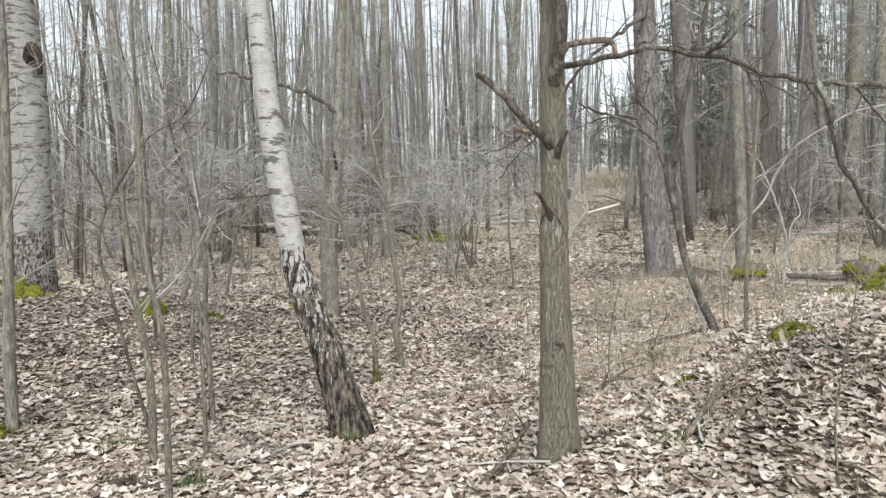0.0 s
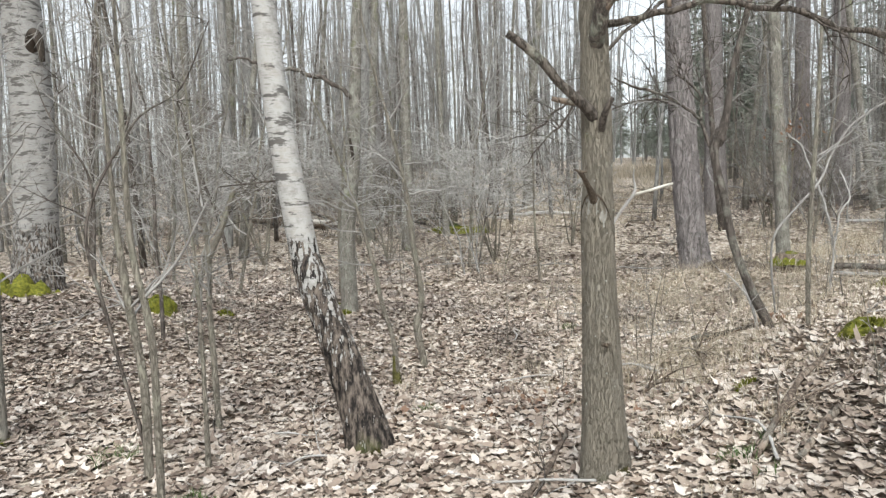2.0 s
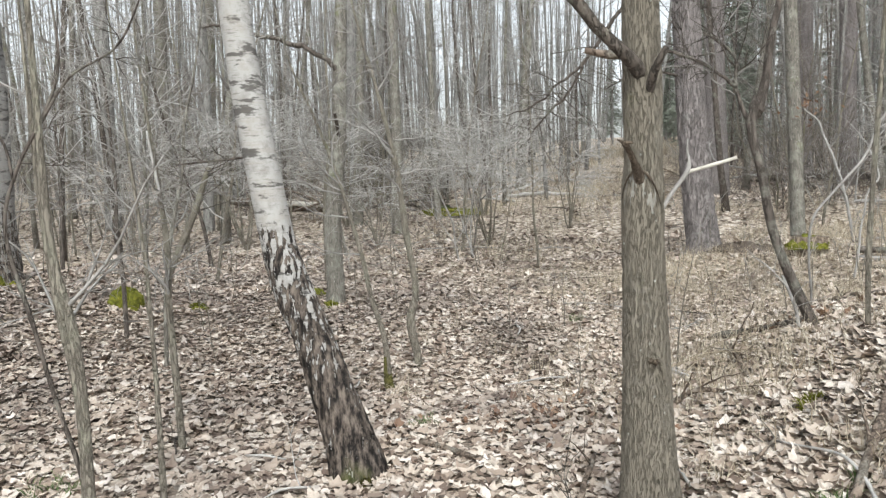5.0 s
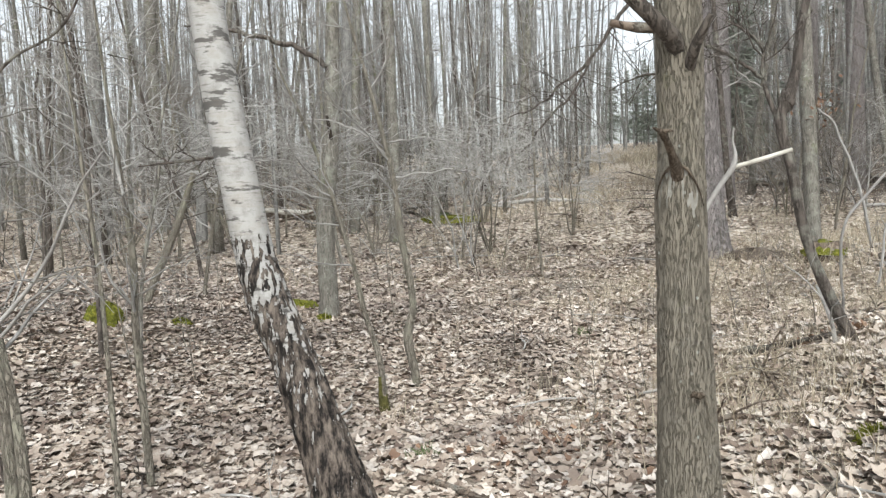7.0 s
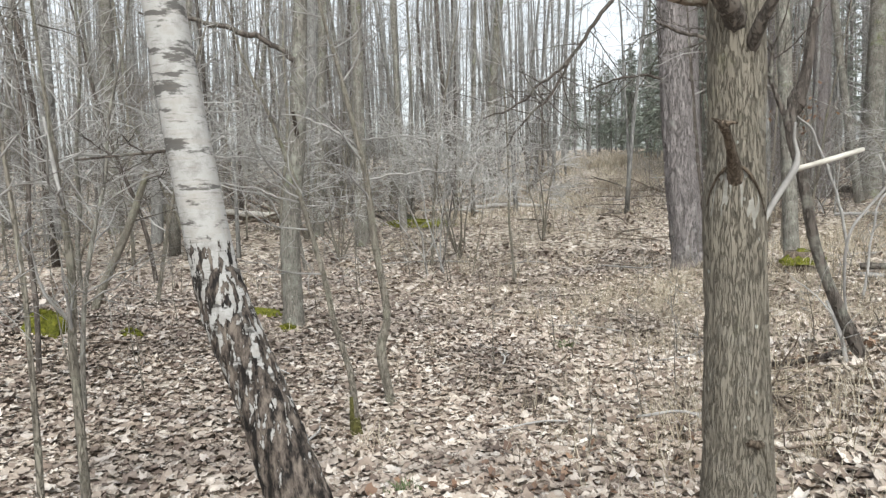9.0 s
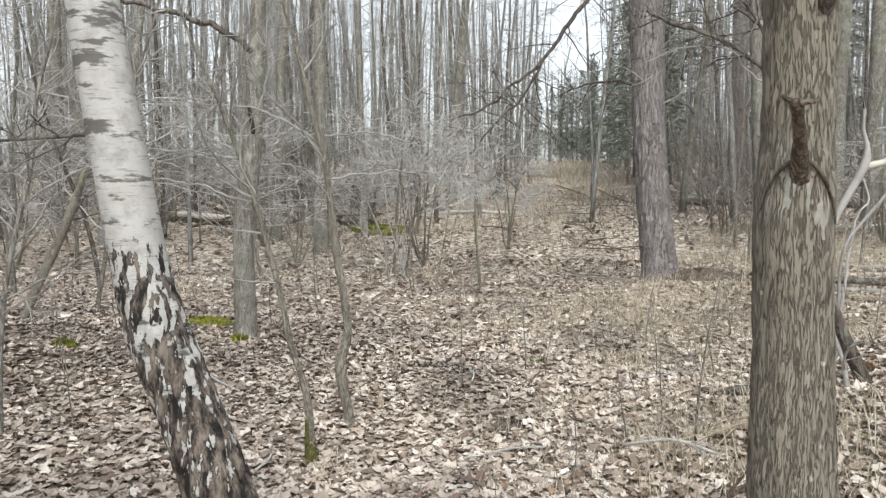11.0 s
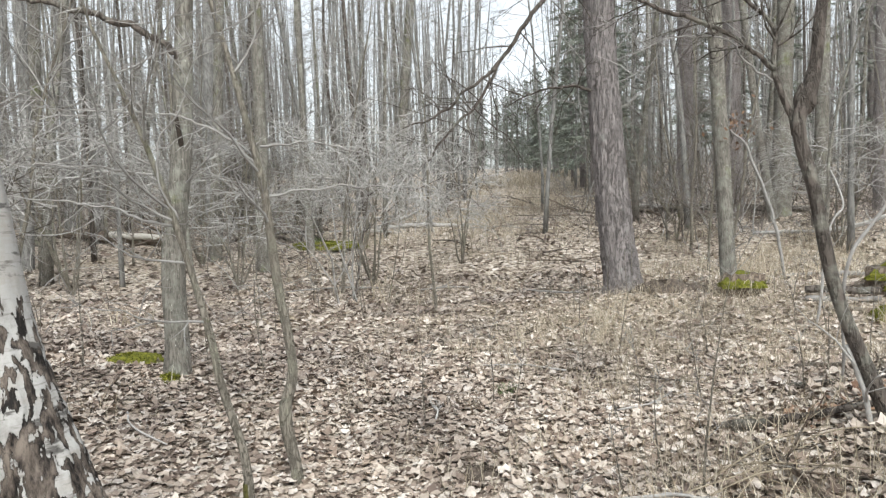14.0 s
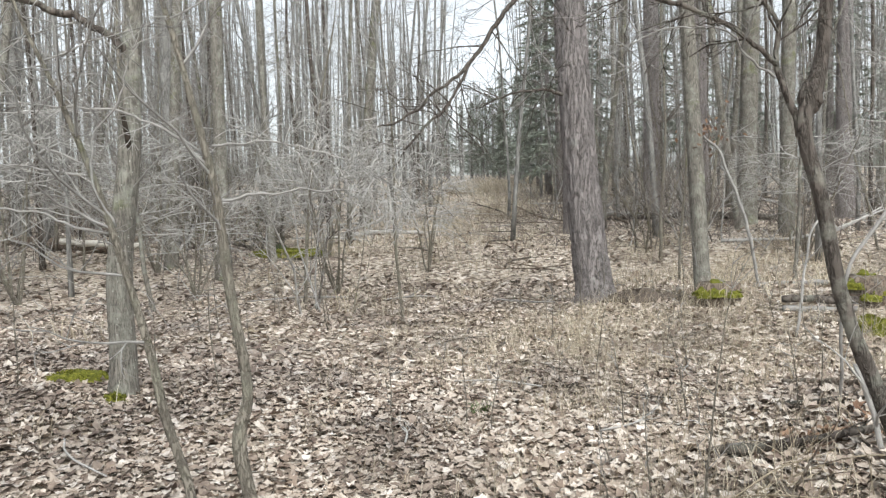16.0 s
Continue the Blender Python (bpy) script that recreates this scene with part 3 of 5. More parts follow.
# saplings
sapling_rows = [
    ("sapling", [(-1.93, 5.59, -0.22, 0.032), (-1.97, 5.62, 0.11, 0.027), (-2.08, 5.62, 0.45, 0.024), (-2.13, 5.62, 0.7, 0.022), (-2.2, 5.62, 0.95, 0.02), (-2.36, 5.62, 1.45, 0.018), (-2.53, 5.6, 1.89, 0.014), (-2.71, 5.58, 2.29, 0.009), (-2.8, 5.58, 2.6, 0.005)], M_SAP, "pale crooked sapling with a mossy foot", 14, 0.9),
    ("sapling", [(-2.05, 6.3, -0.22, 0.043), (-2.11, 6.3, 0.13, 0.045), (-2.07, 6.34, 0.4, 0.036), (-2.16, 6.36, 0.92, 0.032), (-2.23, 6.38, 1.44, 0.028), (-2.3, 6.38, 1.75, 0.025), (-2.43, 6.38, 2.25, 0.02), (-2.55, 6.38, 2.65, 0.016)], M_SAP, "crooked grey sapling with wide pale twigs", 14, 0.9),
    ("sapling", [(-1.91, 2.85, -0.17, 0.036), (-1.94, 2.88, 0.4, 0.033), (-2.04, 2.88, 0.92, 0.031), (-2.11, 2.89, 1.41, 0.021), (-2.16, 2.91, 1.92, 0.013), (-2.2, 2.93, 2.35, 0.007)], M_SAP, "thin grey leafless sapling", 12, 0.8),
    ("sapling", [(-2.35, 3.84, -0.15, 0.032), (-2.4, 3.87, 0.41, 0.029), (-2.42, 3.88, 0.67, 0.028), (-2.43, 3.91, 0.99, 0.025), (-2.48, 3.92, 1.4, 0.02), (-2.55, 3.93, 1.88, 0.012)], M_SAP, "thin grey sapling with a snapped pale top", 10, 0.7),
    ("sapling", [(-1.81, 3.2, -0.17, 0.024), (-1.85, 3.24, 0.44, 0.017), (-1.88, 3.26, 0.85, 0.014), (-1.9, 3.27, 1.06, 0.013), (-1.96, 3.28, 1.49, 0.011), (-2.02, 3.29, 1.95, 0.007)], M_SAP, "very thin sapling with a mossy foot", 8, 0.6),
    ("sapling", [(-3.27, 2.85, -0.13, 0.064), (-3.3, 2.88, 0.53, 0.058), (-3.32, 2.94, 1.53, 0.05), (-3.35, 2.99, 2.52, 0.044), (-3.38, 3.01, 2.92, 0.04)], M_GREY, "slim grey young tree with mossy foot", 14, 1.0),
    ("sapling", [(-1.37, 2.46, -0.18, 0.026), (-1.41, 2.5, 0.72, 0.025), (-1.5, 2.49, 1.19, 0.022), (-1.54, 2.51, 1.8, 0.018), (-1.58, 2.54, 2.58, 0.01)], M_SAP, "thin grey leafless sapling", 10, 0.7),
    ("sapling", [(1.36, 5.58, 0.36, 0.02), (1.36, 5.63, 0.95, 0.019), (1.4, 5.73, 1.76, 0.016), (1.42, 5.79, 2.26, 0.012)], M_SAP, "thin straight sapling on the bank", 8, 0.6),
]
saplings = []
for name, rows, mat, label, count, length in sapling_rows:
    thin = 0.72 if rows[0][1] < 4 else 0.86
    rows = [(x, y, z, w * thin) for x, y, z, w in rows]
    t, p, r = hero(name, rows, mat, label, 10, 0.1, 0.05, 1.5, group="saplings")
    twiggy(t, p, r, count, length, RR, 0.25, 1.0, M_PALE_TWIG if mat is M_PALE_TWIG else M_TWIG)
    saplings.append((t, p, r))
sapb = saplings[1][0]
for rows, count in (([(-2.2, 6.37, 1.43, 0.0130), (-1.92, 6.46, 1.45, 0.0086), (-1.64, 6.54, 1.47, 0.0079), (-1.4, 6.61, 1.44, 0.0058), (-1.0, 6.72, 1.36, 0.0029)], 14),
                    ([(-2.27, 6.37, 1.6, 0.0130), (-2.43, 6.33, 1.77, 0.0115), (-2.63, 6.28, 1.88, 0.0101), (-2.81, 6.23, 1.94, 0.0086), (-3.14, 6.14, 1.96, 0.0065), (-3.6, 6.0, 2.0, 0.0036)], 8),
                    ([(-2.24, 6.38, 1.7, 0.0115), (-1.96, 6.47, 1.74, 0.0079), (-1.7, 6.54, 1.69, 0.0065), (-1.44, 6.6, 1.55, 0.0043), (-1.2, 6.64, 1.42, 0.0022)], 30)):
    p, r = limb(sapb, [(x, y, z, 0.7 * w) for x, y, z, w in rows], M_TWIG, "pale arching twig", 6, 0.1, kink=0.03)
    twiggy(sapb, p, r, count, 0.45, RR, 0.25, 1.0, M_PALE_TWIG, 2, -0.03)
limb(saplings[3][0], [(-2.44, 3.9, 1.3, 0.008), (-2.46, 3.88, 1.5, 0.009), (-2.49, 3.87, 1.72, 0.006)], M_PALE_TWIG, "pale snapped stick", 7, 0.2)
sapc = saplings[2][0]
for rows, count in (([(-1.92, 2.86, -0.1, 0.014), (-1.94, 2.86, 0.06, 0.013), (-2.05, 2.83, 0.46, 0.011), (-2.12, 2.81, 0.77, 0.0105), (-2.23, 2.79, 1.2, 0.0095), (-2.19, 2.84, 1.48, 0.008), (-2.06, 2.93, 1.77, 0.007), (-2.01, 2.97, 1.98, 0.006), (-2.03, 2.97, 2.3, 0.003)], 4),
                    ([(-2.2, 2.83, 1.44, 0.007), (-2.24, 2.83, 1.6, 0.0065), (-2.31, 2.8, 1.73, 0.006), (-2.42, 2.75, 1.92, 0.004), (-2.5, 2.72, 2.15, 0.002)], 3),
                    ([(-2.1, 2.9, 1.67, 0.007), (-1.97, 2.99, 1.9, 0.006), (-1.77, 3.11, 2.05, 0.005), (-1.63, 3.21, 2.42, 0.003)], 4)):
    p, r = limb(sapc, rows, M_DARK, "dark crooked shoot", 7, 0.15)
    twiggy(sapc, p, r, count, 0.4, RR, 0.4, 1.0, M_DARK, 1, 0.0)
sapa = saplings[0][0]
for rows in ([(-2.33, 5.62, 1.26, 0.015), (-2.5, 5.56, 1.33, 0.012), (-2.69, 5.51, 1.38, 0.01), (-2.9, 5.45, 1.43, 0.009), (-3.3, 5.36, 1.46, 0.005)],
             [(-2.4, 5.62, 1.53, 0.014), (-2.66, 5.53, 1.57, 0.011), (-2.87, 5.47, 1.58, 0.009), (-3.3, 5.38, 1.66, 0.005)],
             [(-2.42, 5.6, 1.58, 0.012), (-2.66, 5.54, 1.71, 0.01), (-2.81, 5.5, 1.77, 0.008), (-2.9, 5.48, 1.88, 0.007), (-3.0, 5.46, 2.0, 0.004)],
             [(-2.3, 5.62, 1.28, 0.014), (-2.37, 5.6, 1.5, 0.012), (-2.38, 5.62, 1.68, 0.011), (-2.27, 5.66, 1.84, 0.009), (-2.23, 5.68, 2.0, 0.007), (-2.15, 5.71, 2.2, 0.004)]):
    p, r = limb(sapa, [(x, y, z, 0.48 * w) for x, y, z, w in rows], M_TWIG, "", 6, 0.15, kink=0.03)
    twiggy(sapa, p, r, 5, 0.35, RR, 0.25, 1.0, M_PALE_TWIG, 1, 0.0)
geo = Geo()
geo.tube(*spline([(-1.92, 5.59, -0.3, 0.045), (-1.935, 5.595, -0.2, 0.039), (-1.955, 5.61, -0.02, 0.029)], 0.02), 12, 0.3)
part("moss_collar", geo, M_DULL_MOSS, sapa, "green moss round the foot")
# young bare trees behind the saplings, clear of the ground
YR = random.Random(31)
for x, y, h, r0 in ((-5.0, 9.1, 4.2, 0.03), (-4.9, 13.4, 4.0, 0.03), (-7.6, 8.3, 4.0, 0.033), (-8.4, 10.4, 4.4, 0.036), (-2.9, 12.0, 3.2, 0.022), (-9.6, 8.4, 4.2, 0.036), (-6.9, 12.4, 4.6, 0.036), (-5.6, 7.6, 3.4, 0.024), (-3.6, 4.9, 2.8, 0.018), (-4.4, 5.2, 3.4, 0.022), (2.3, 14.2, 4.0, 0.03), (3.0, 10.4, 3.6, 0.026)):
    z = g(x, y)
    pts, rad = wander((x, y, z), (YR.gauss(0, 0.08), YR.gauss(0, 0.08), 1), h, r0, r0 * 0.4, 7, 0.07, 0.02, YR)
    t, p, r = hero("young_tree", [(*q, w) for q, w in zip(pts, rad)], YR.choice((M_SAP, M_GREY, M_DARK)), "slender young bare tree with pale twigs", 9, 0.1, 0.08, 1.2, group="young trees")
    twiggy(t, p, r, 20, 1.15, YR, 0.22, 1.0, YR.choice((M_PALE_TWIG, M_PALE_TWIG, M_TWIG)), 2, 0.0)
# thin understory trees with spreading twigs, left of the ride
UR = random.Random(53)


def understory_tree(height, label):
    t = thing("understory_tree", (0, 0, 0), label, "tree", "understory trees")
    pts, rad = wander((0, 0, -0.1), (UR.gauss(0, 0.08), UR.gauss(0, 0.08), 1), height, 0.032, 0.008, 12, 0.06, 0.03, UR)
    geo = Geo()
    geo.tube(pts, rad, 7, 0.12)
    part("trunk", geo, M_SAP, t)
    twiggy(t, pts, rad, 26, 1.3, UR, 0.2, 1.0, M_BRAMBLE, 2, 0.0, 4)
    return t


understory = [understory_tree(h, "thin understory tree with a web of brown twigs") for h in (4.6, 5.4, 6.2, 5.0)]
for i in range(40):
    d, a = UR.uniform(15.5, 25), math.radians(112 + UR.uniform(6, 40))
    if i > 29:
        d, a = UR.uniform(14, 24), math.radians(112 - UR.uniform(16, 38))
    x, y = 0.6 + d * math.cos(a), 1.2 + d * math.sin(a)
    m = Matrix.LocRotScale((x, y, g(x, y)), Euler((0, 0, UR.uniform(0, 6.28))), Vector((1, 1, 1)) * UR.uniform(0.8, 1.2))
    if i < 4:
        understory[i].matrix_basis = m
    else:
        copy_thing(understory[i % 4], m)
# dead leaning pole
dead, p, r = hero("dead_tree", [(-5.65, 6.75, 0.08, 0.045), (-5.55, 6.85, 0.45, 0.04), (-5.35, 7.0, 0.98, 0.038), (-5.15, 7.12, 1.58, 0.032)], M_SAP, "leaning dead trunk with a snapped top", 12, 0.12)
twiggy(dead, p, r, 8, 0.9, RR, 0.6, 1.0, M_DARK)
# old birch with a mossy foot
old, p, r = hero("old_birch", [(-7.1, 5.71, 0.25, 0.37), (-7.1, 5.74, 0.73, 0.27), (-7.13, 5.81, 1.95, 0.24), (-7.18, 5.86, 3.03, 0.23), (-7.32, 5.86, 4.11, 0.225)], M_BIRCH_OLD, "stout old birch with dark scars and a mossy foot", 36, 0.09, 0.06, 7)
limb(old, [(-7.12, 5.85, 3.2, 0.09), (-6.9, 5.75, 3.45, 0.07), (-6.72, 5.7, 3.35, 0.05), (-6.66, 5.68, 3.1, 0.03)], M_HOLE, "black broken branch stump", 12)
geo = Geo()
for k in range(7):
    ang = -0.2 - 0.42 * k
    geo.blob((-7.08 + 0.4 * math.cos(ang), 5.71 + 0.4 * math.sin(ang), 0.2), (0.17, 0.17, 0.2 + 0.1 * (k % 3)), 12, 7, 0.4, k * 3.1)
part("moss_skirt", geo, M_MOSS, old, "bright green moss round the foot")
# pines and the trees beyond
pine, p, r = hero("pine", [(-0.43, 12.68, 0.02, 0.3), (-0.47, 12.69, 0.35, 0.252), (-0.57, 12.73, 1.22, 0.23), (-0.68, 12.84, 2.8, 0.214), (-0.74, 12.92, 3.99, 0.206)], M_PINE, "tall pine with fissured grey-purple bark", 84, 0.07, 0.04, 6, ridge=(0.022, 17, 4, 4.0, 6.0))
twiggy(pine, p, r, 6, 1.6, RR, 0.3, 0.6, M_DARK, 2, -0.02, 4, "crown")
for rows in ([(-0.72, 12.85, 4.6, 0.031), (-0.95, 11.2, 3.9, 0.028), (-1.13, 10.28, 3.39, 0.025), (-1.54, 10.1, 2.8, 0.021), (-1.75, 10.02, 2.59, 0.017), (-2.2, 9.84, 2.25, 0.012), (-2.52, 9.73, 2.11, 0.006)],
             [(-1.54, 10.1, 2.8, 0.017), (-1.73, 10.03, 2.42, 0.016), (-2.04, 9.92, 2.1, 0.014), (-2.35, 9.8, 1.68, 0.007)],
             [(-0.62, 12.8, 2.7, 0.025), (-1.0, 12.6, 2.85, 0.020), (-1.45, 12.5, 2.82, 0.015), (-1.9, 12.4, 2.65, 0.007)]):
    p, r = limb(pine, rows, M_DARK, "dark drooping dead bough", kink=0.03)
    twiggy(pine, p, r, 16, 0.9, RR, 0.3, 1.0, M_DARK, 2, -0.02)
# grey bark in place of dark on these trunks, to paint in haze
TREES = [
    ("pine", [(-1.18, 21.1, 0.3, 0.27), (-1.24, 21.34, 3.16, 0.255), (-1.32, 21.58, 6.14, 0.24)], M_PINE, "tall fissured pine behind another"),
    ("pine", [(0.75, 24.8, 0.5, 0.25), (0.78, 25.05, 3.18, 0.225), (0.8, 25.37, 6.79, 0.21)], M_PINE, "straight tall grey pine"),
    ("grey_tree", [(0.93, 12.5, 0.05, 0.12), (0.88, 12.52, 0.33, 0.105), (0.81, 12.61, 1.97, 0.097), (0.73, 12.75, 3.83, 0.09)], M_GREY, "slim tree beside a mossy stump"),
    ("grey_tree", [(-7.29, 22.96, 0.6, 0.15), (-7.23, 23.26, 3.6, 0.135), (-7.02, 23.62, 6.97, 0.12)], M_GREY, "straight slim grey bare tree"),
    ("grey_tree", [(-7.28, 15.08, 0.0, 0.135), (-7.36, 15.28, 2.64, 0.121), (-7.44, 15.47, 5.1, 0.114)], M_GREY, "straight slim grey bare tree"),
    ("grey_tree", [(-8.67, 15.53, 0.05, 0.119), (-8.64, 15.77, 2.71, 0.107), (-8.61, 16.01, 5.31, 0.1)], M_GREY, "straight slim grey bare tree"),
    ("grey_tree", [(-6.96, 16.44, 0.07, 0.073), (-7.11, 16.63, 2.74, 0.066), (-7.25, 16.82, 5.4, 0.062)], M_GREY, "slender grey bare tree"),
    ("grey_tree", [(2.53, 20.71, 0.4, 0.092), (2.23, 20.84, 2.8, 0.082), (1.92, 20.99, 5.67, 0.078)], M_GREY, "slender grey bare tree"),
    ("dark_tree", [(2.85, 22.01, 0.5, 0.23), (2.92, 22.17, 2.56, 0.215), (3.05, 22.44, 5.99, 0.2)], M_GREY, "stout dark trunk among brushwood"),
    ("grey_tree", [(-15.19, 14.01, 0.1, 0.18), (-15.2, 14.1, 3.0, 0.165), (-15.3, 14.2, 6.0, 0.15)], M_FAR, "dark bare trunk among undergrowth"),
    ("grey_tree", [(-14.2, 15.0, 0.1, 0.17), (-14.3, 15.1, 3.0, 0.155), (-14.3, 15.2, 6.0, 0.14)], M_GREY, "straight grey trunk among undergrowth"),
    ("grey_tree", [(-12.1, 14.2, 0.1, 0.115), (-12.0, 14.3, 3.0, 0.105), (-12.1, 14.4, 6.0, 0.1)], M_FAR, "dark bare trunk among undergrowth"),
    ("grey_tree", [(-14.6, 17.0, 0.1, 0.185), (-14.6, 17.1, 3.0, 0.17), (-14.5, 17.2, 6.0, 0.15)], M_GREY, "straight grey trunk among undergrowth"),
    ("grey_tree", [(-16.4, 20.1, 0.1, 0.2), (-16.4, 20.1, 3.0, 0.18), (-16.5, 20.2, 6.0, 0.16)], M_FAR, "dark bare trunk among undergrowth"),
    ("grey_tree", [(-10.4, 18.2, 0.1, 0.16), (-10.5, 18.3, 3.0, 0.15), (-10.5, 18.5, 6.0, 0.14)], M_FAR, "dark bare trunk among undergrowth"),
    ("pine", [(1.81, 22.3, 0.1, 0.23), (1.82, 22.4, 3.0, 0.21), (1.8, 22.5, 6.0, 0.2)], M_PINE, "straight pine trunk over brushwood"),
    ("pine", [(5.67, 24.3, 0.1, 0.21), (5.65, 24.4, 3.0, 0.2), (5.7, 24.5, 6.0, 0.19)], M_PINE, "straight pine trunk over brushwood"),
    ("grey_tree", [(3.3, 19.7, 0.1, 0.15), (3.35, 19.8, 3.0, 0.14), (3.4, 19.9, 6.0, 0.13)], M_GREY, "bare trunk standing over brushwood"),
    ("thin_birch", [(-0.4, 42.47, 1.6, 0.15), (-0.38, 42.76, 4.62, 0.135), (-0.44, 43.31, 11.08, 0.12)], M_BIRCH, "thin white birch among pines"),
]
for name, rows, mat, label in TREES:
    z = g(rows[0][0], rows[0][1])
    rows = [(rows[0][0], rows[0][1], z, rows[0][3] * 1.2)] + rows[1:]
    t, p, r = hero(name, rows, mat, label, 16, 0.07, 0.15, 6.0, group="standing trees")
    twiggy(t, p, r, 14, 2.0, RR, 0.3, 1.0, M_TWIG)

# ---- woodland behind ----
EYE = Vector((0.6, 1.2, 0))


def on_path(x, y):
    """True along the leafy ride that leads away between the trees."""
    cx = np.interp(y, [0, 6, 12, 25, 50, 95], [0.5, -0.6, -2.4, -4.4, -8.0, -17.0])
    return abs(x - cx) < np.interp(y, [0, 12, 25, 95], [2.6, 1.9, 1.7, 2.2]) + 0.7 * math.sin(y * 0.9) + 0.5 * math.sin(y * 2.3 + x)


def sector(lo, hi, a0=-36, a1=36):
    d = math.sqrt(rnd.uniform(lo * lo, hi * hi))
    a = math.radians(112 + rnd.uniform(a0, a1))
    return EYE.x + d * math.cos(a), EYE.y + d * math.sin(a), d


FIXED = [rows[0][:2] for _, rows, _, _ in TREES] + [(-0.43, 12.68), (-3.96, 7.8)]
variants = [woodland_tree((0, 0, 0), rnd.uniform(14, 19), rnd.uniform(0.04, 0.09), rnd, "slim bare deciduous tree in the woodland", (M_FAR, M_GREY, M_FAR, M_DARK)[i % 4], 0.06 if i % 2 else 0.2, 26) for i in range(8)]
placed = 0
tries = 0
while placed < 155 and tries < 4000:
    tries += 1
    x, y, d = sector(15, 38, -40, 40)
    if on_path(x, y) or any((x - fx) ** 2 + (y - fy) ** 2 < 1.0 for fx, fy in FIXED):
        continue
    FIXED.append((x, y))
    s = rnd.uniform(0.75, 1.2)
    m = Matrix.LocRotScale((x, y, g(x, y)), Euler((rnd.gauss(0, 0.025), rnd.gauss(0, 0.025), rnd.uniform(0, 6.28))), (s, s, rnd.uniform(0.85, 1.1)))
    copy_thing(variants[placed % 8], m)
    placed += 1
for i, v in enumerate(variants):
    a = math.radians(-110 + 45 * i * 0.9)
    x, y = 11 * math.cos(a) + 3, -9 + 4 * math.sin(a)
    v.matrix_basis = Matrix.Translation((x, y, g(x, y)))
shrubs = [shrub((0, 0, 0), rnd.uniform(2.0, 3.8), rnd, "leafless tangled undergrowth shrub", 5) for i in range(7)]
placed = 0
while placed < 92:
    x, y, d = sector(9.5, 30, -40, 40)
    if on_path(x, y) or (x > -3.5 and d < 17) or (d < 17 and rnd.random() < 0.92):
        continue
    s = rnd.uniform(0.7, 1.25)
    copy_thing(shrubs[placed % 7], Matrix.LocRotScale((x, y, g(x, y)), Euler((0, 0, rnd.uniform(0, 6.28))), (s, s, s)))
    placed += 1
for i, v in enumerate(shrubs):
    x, y = -11.5 - 1.1 * i, 20.5 + 1.3 * (i % 3)
    v.matrix_basis = Matrix.Translation((x, y, g(x, y)))


def hazel(at, height, rr, label):
    """A spreading bush of arching pale stems with fine drooping twigs."""
    s = thing("hazel_bush", at, label, "shrub", "hazel bushes")
    for _ in range(6):
        a = rr.uniform(0, 2 * math.pi)
        geo = Geo()
        pts, rad = wander(Vector(at) - Vector((0, 0, 0.06)), (0.35 * math.cos(a), 0.35 * math.sin(a), 1), height * rr.uniform(0.7, 1.0), 0.017, 0.005, 9, 0.09, -0.02, rr)
        geo.tube(pts, rad, 5, cap=False)
        part("stem", geo, M_SAP, s)
        geo = Geo()
        for _ in range(9):
            i = rr.randint(4, 8)
            b = a + rr.gauss(0, 1.1)
            sprig(geo, pts[i], (math.cos(b), math.sin(b), rr.uniform(-0.1, 0.5)), rr.uniform(0.5, 1.1), 0.011, 2, rr, 3, 0.13, -0.03, 4, 5)
        tagged(part("crown", geo, M_PALE_TWIG, s), kind="stuff")
    return s


hazels = [hazel((0, 0, 0), h, rnd, "hazel bush of fine pale drooping twigs") for h in (3.0, 2.5)]
for i, (x, y, s) in enumerate(((-4.6, 14.0, 1.1), (-6.8, 13.4, 1.05), (-9.5, 12.6, 1.2), (-3.6, 16.0, 1.0), (-8.6, 15.0, 1.1), (-11.5, 11.5, 1.1), (3.2, 17.5, 1.0), (5.4, 16.0, 1.0), (-6.0, 17.0, 1.1))):
    m = Matrix.LocRotScale((x, y, g(x, y)), Euler((0, 0, rnd.uniform(0, 6.28))), (s, s, s))
    if i < 2:
        hazels[i].matrix_basis = m
    else:
        copy_thing(hazels[i % 2], m)


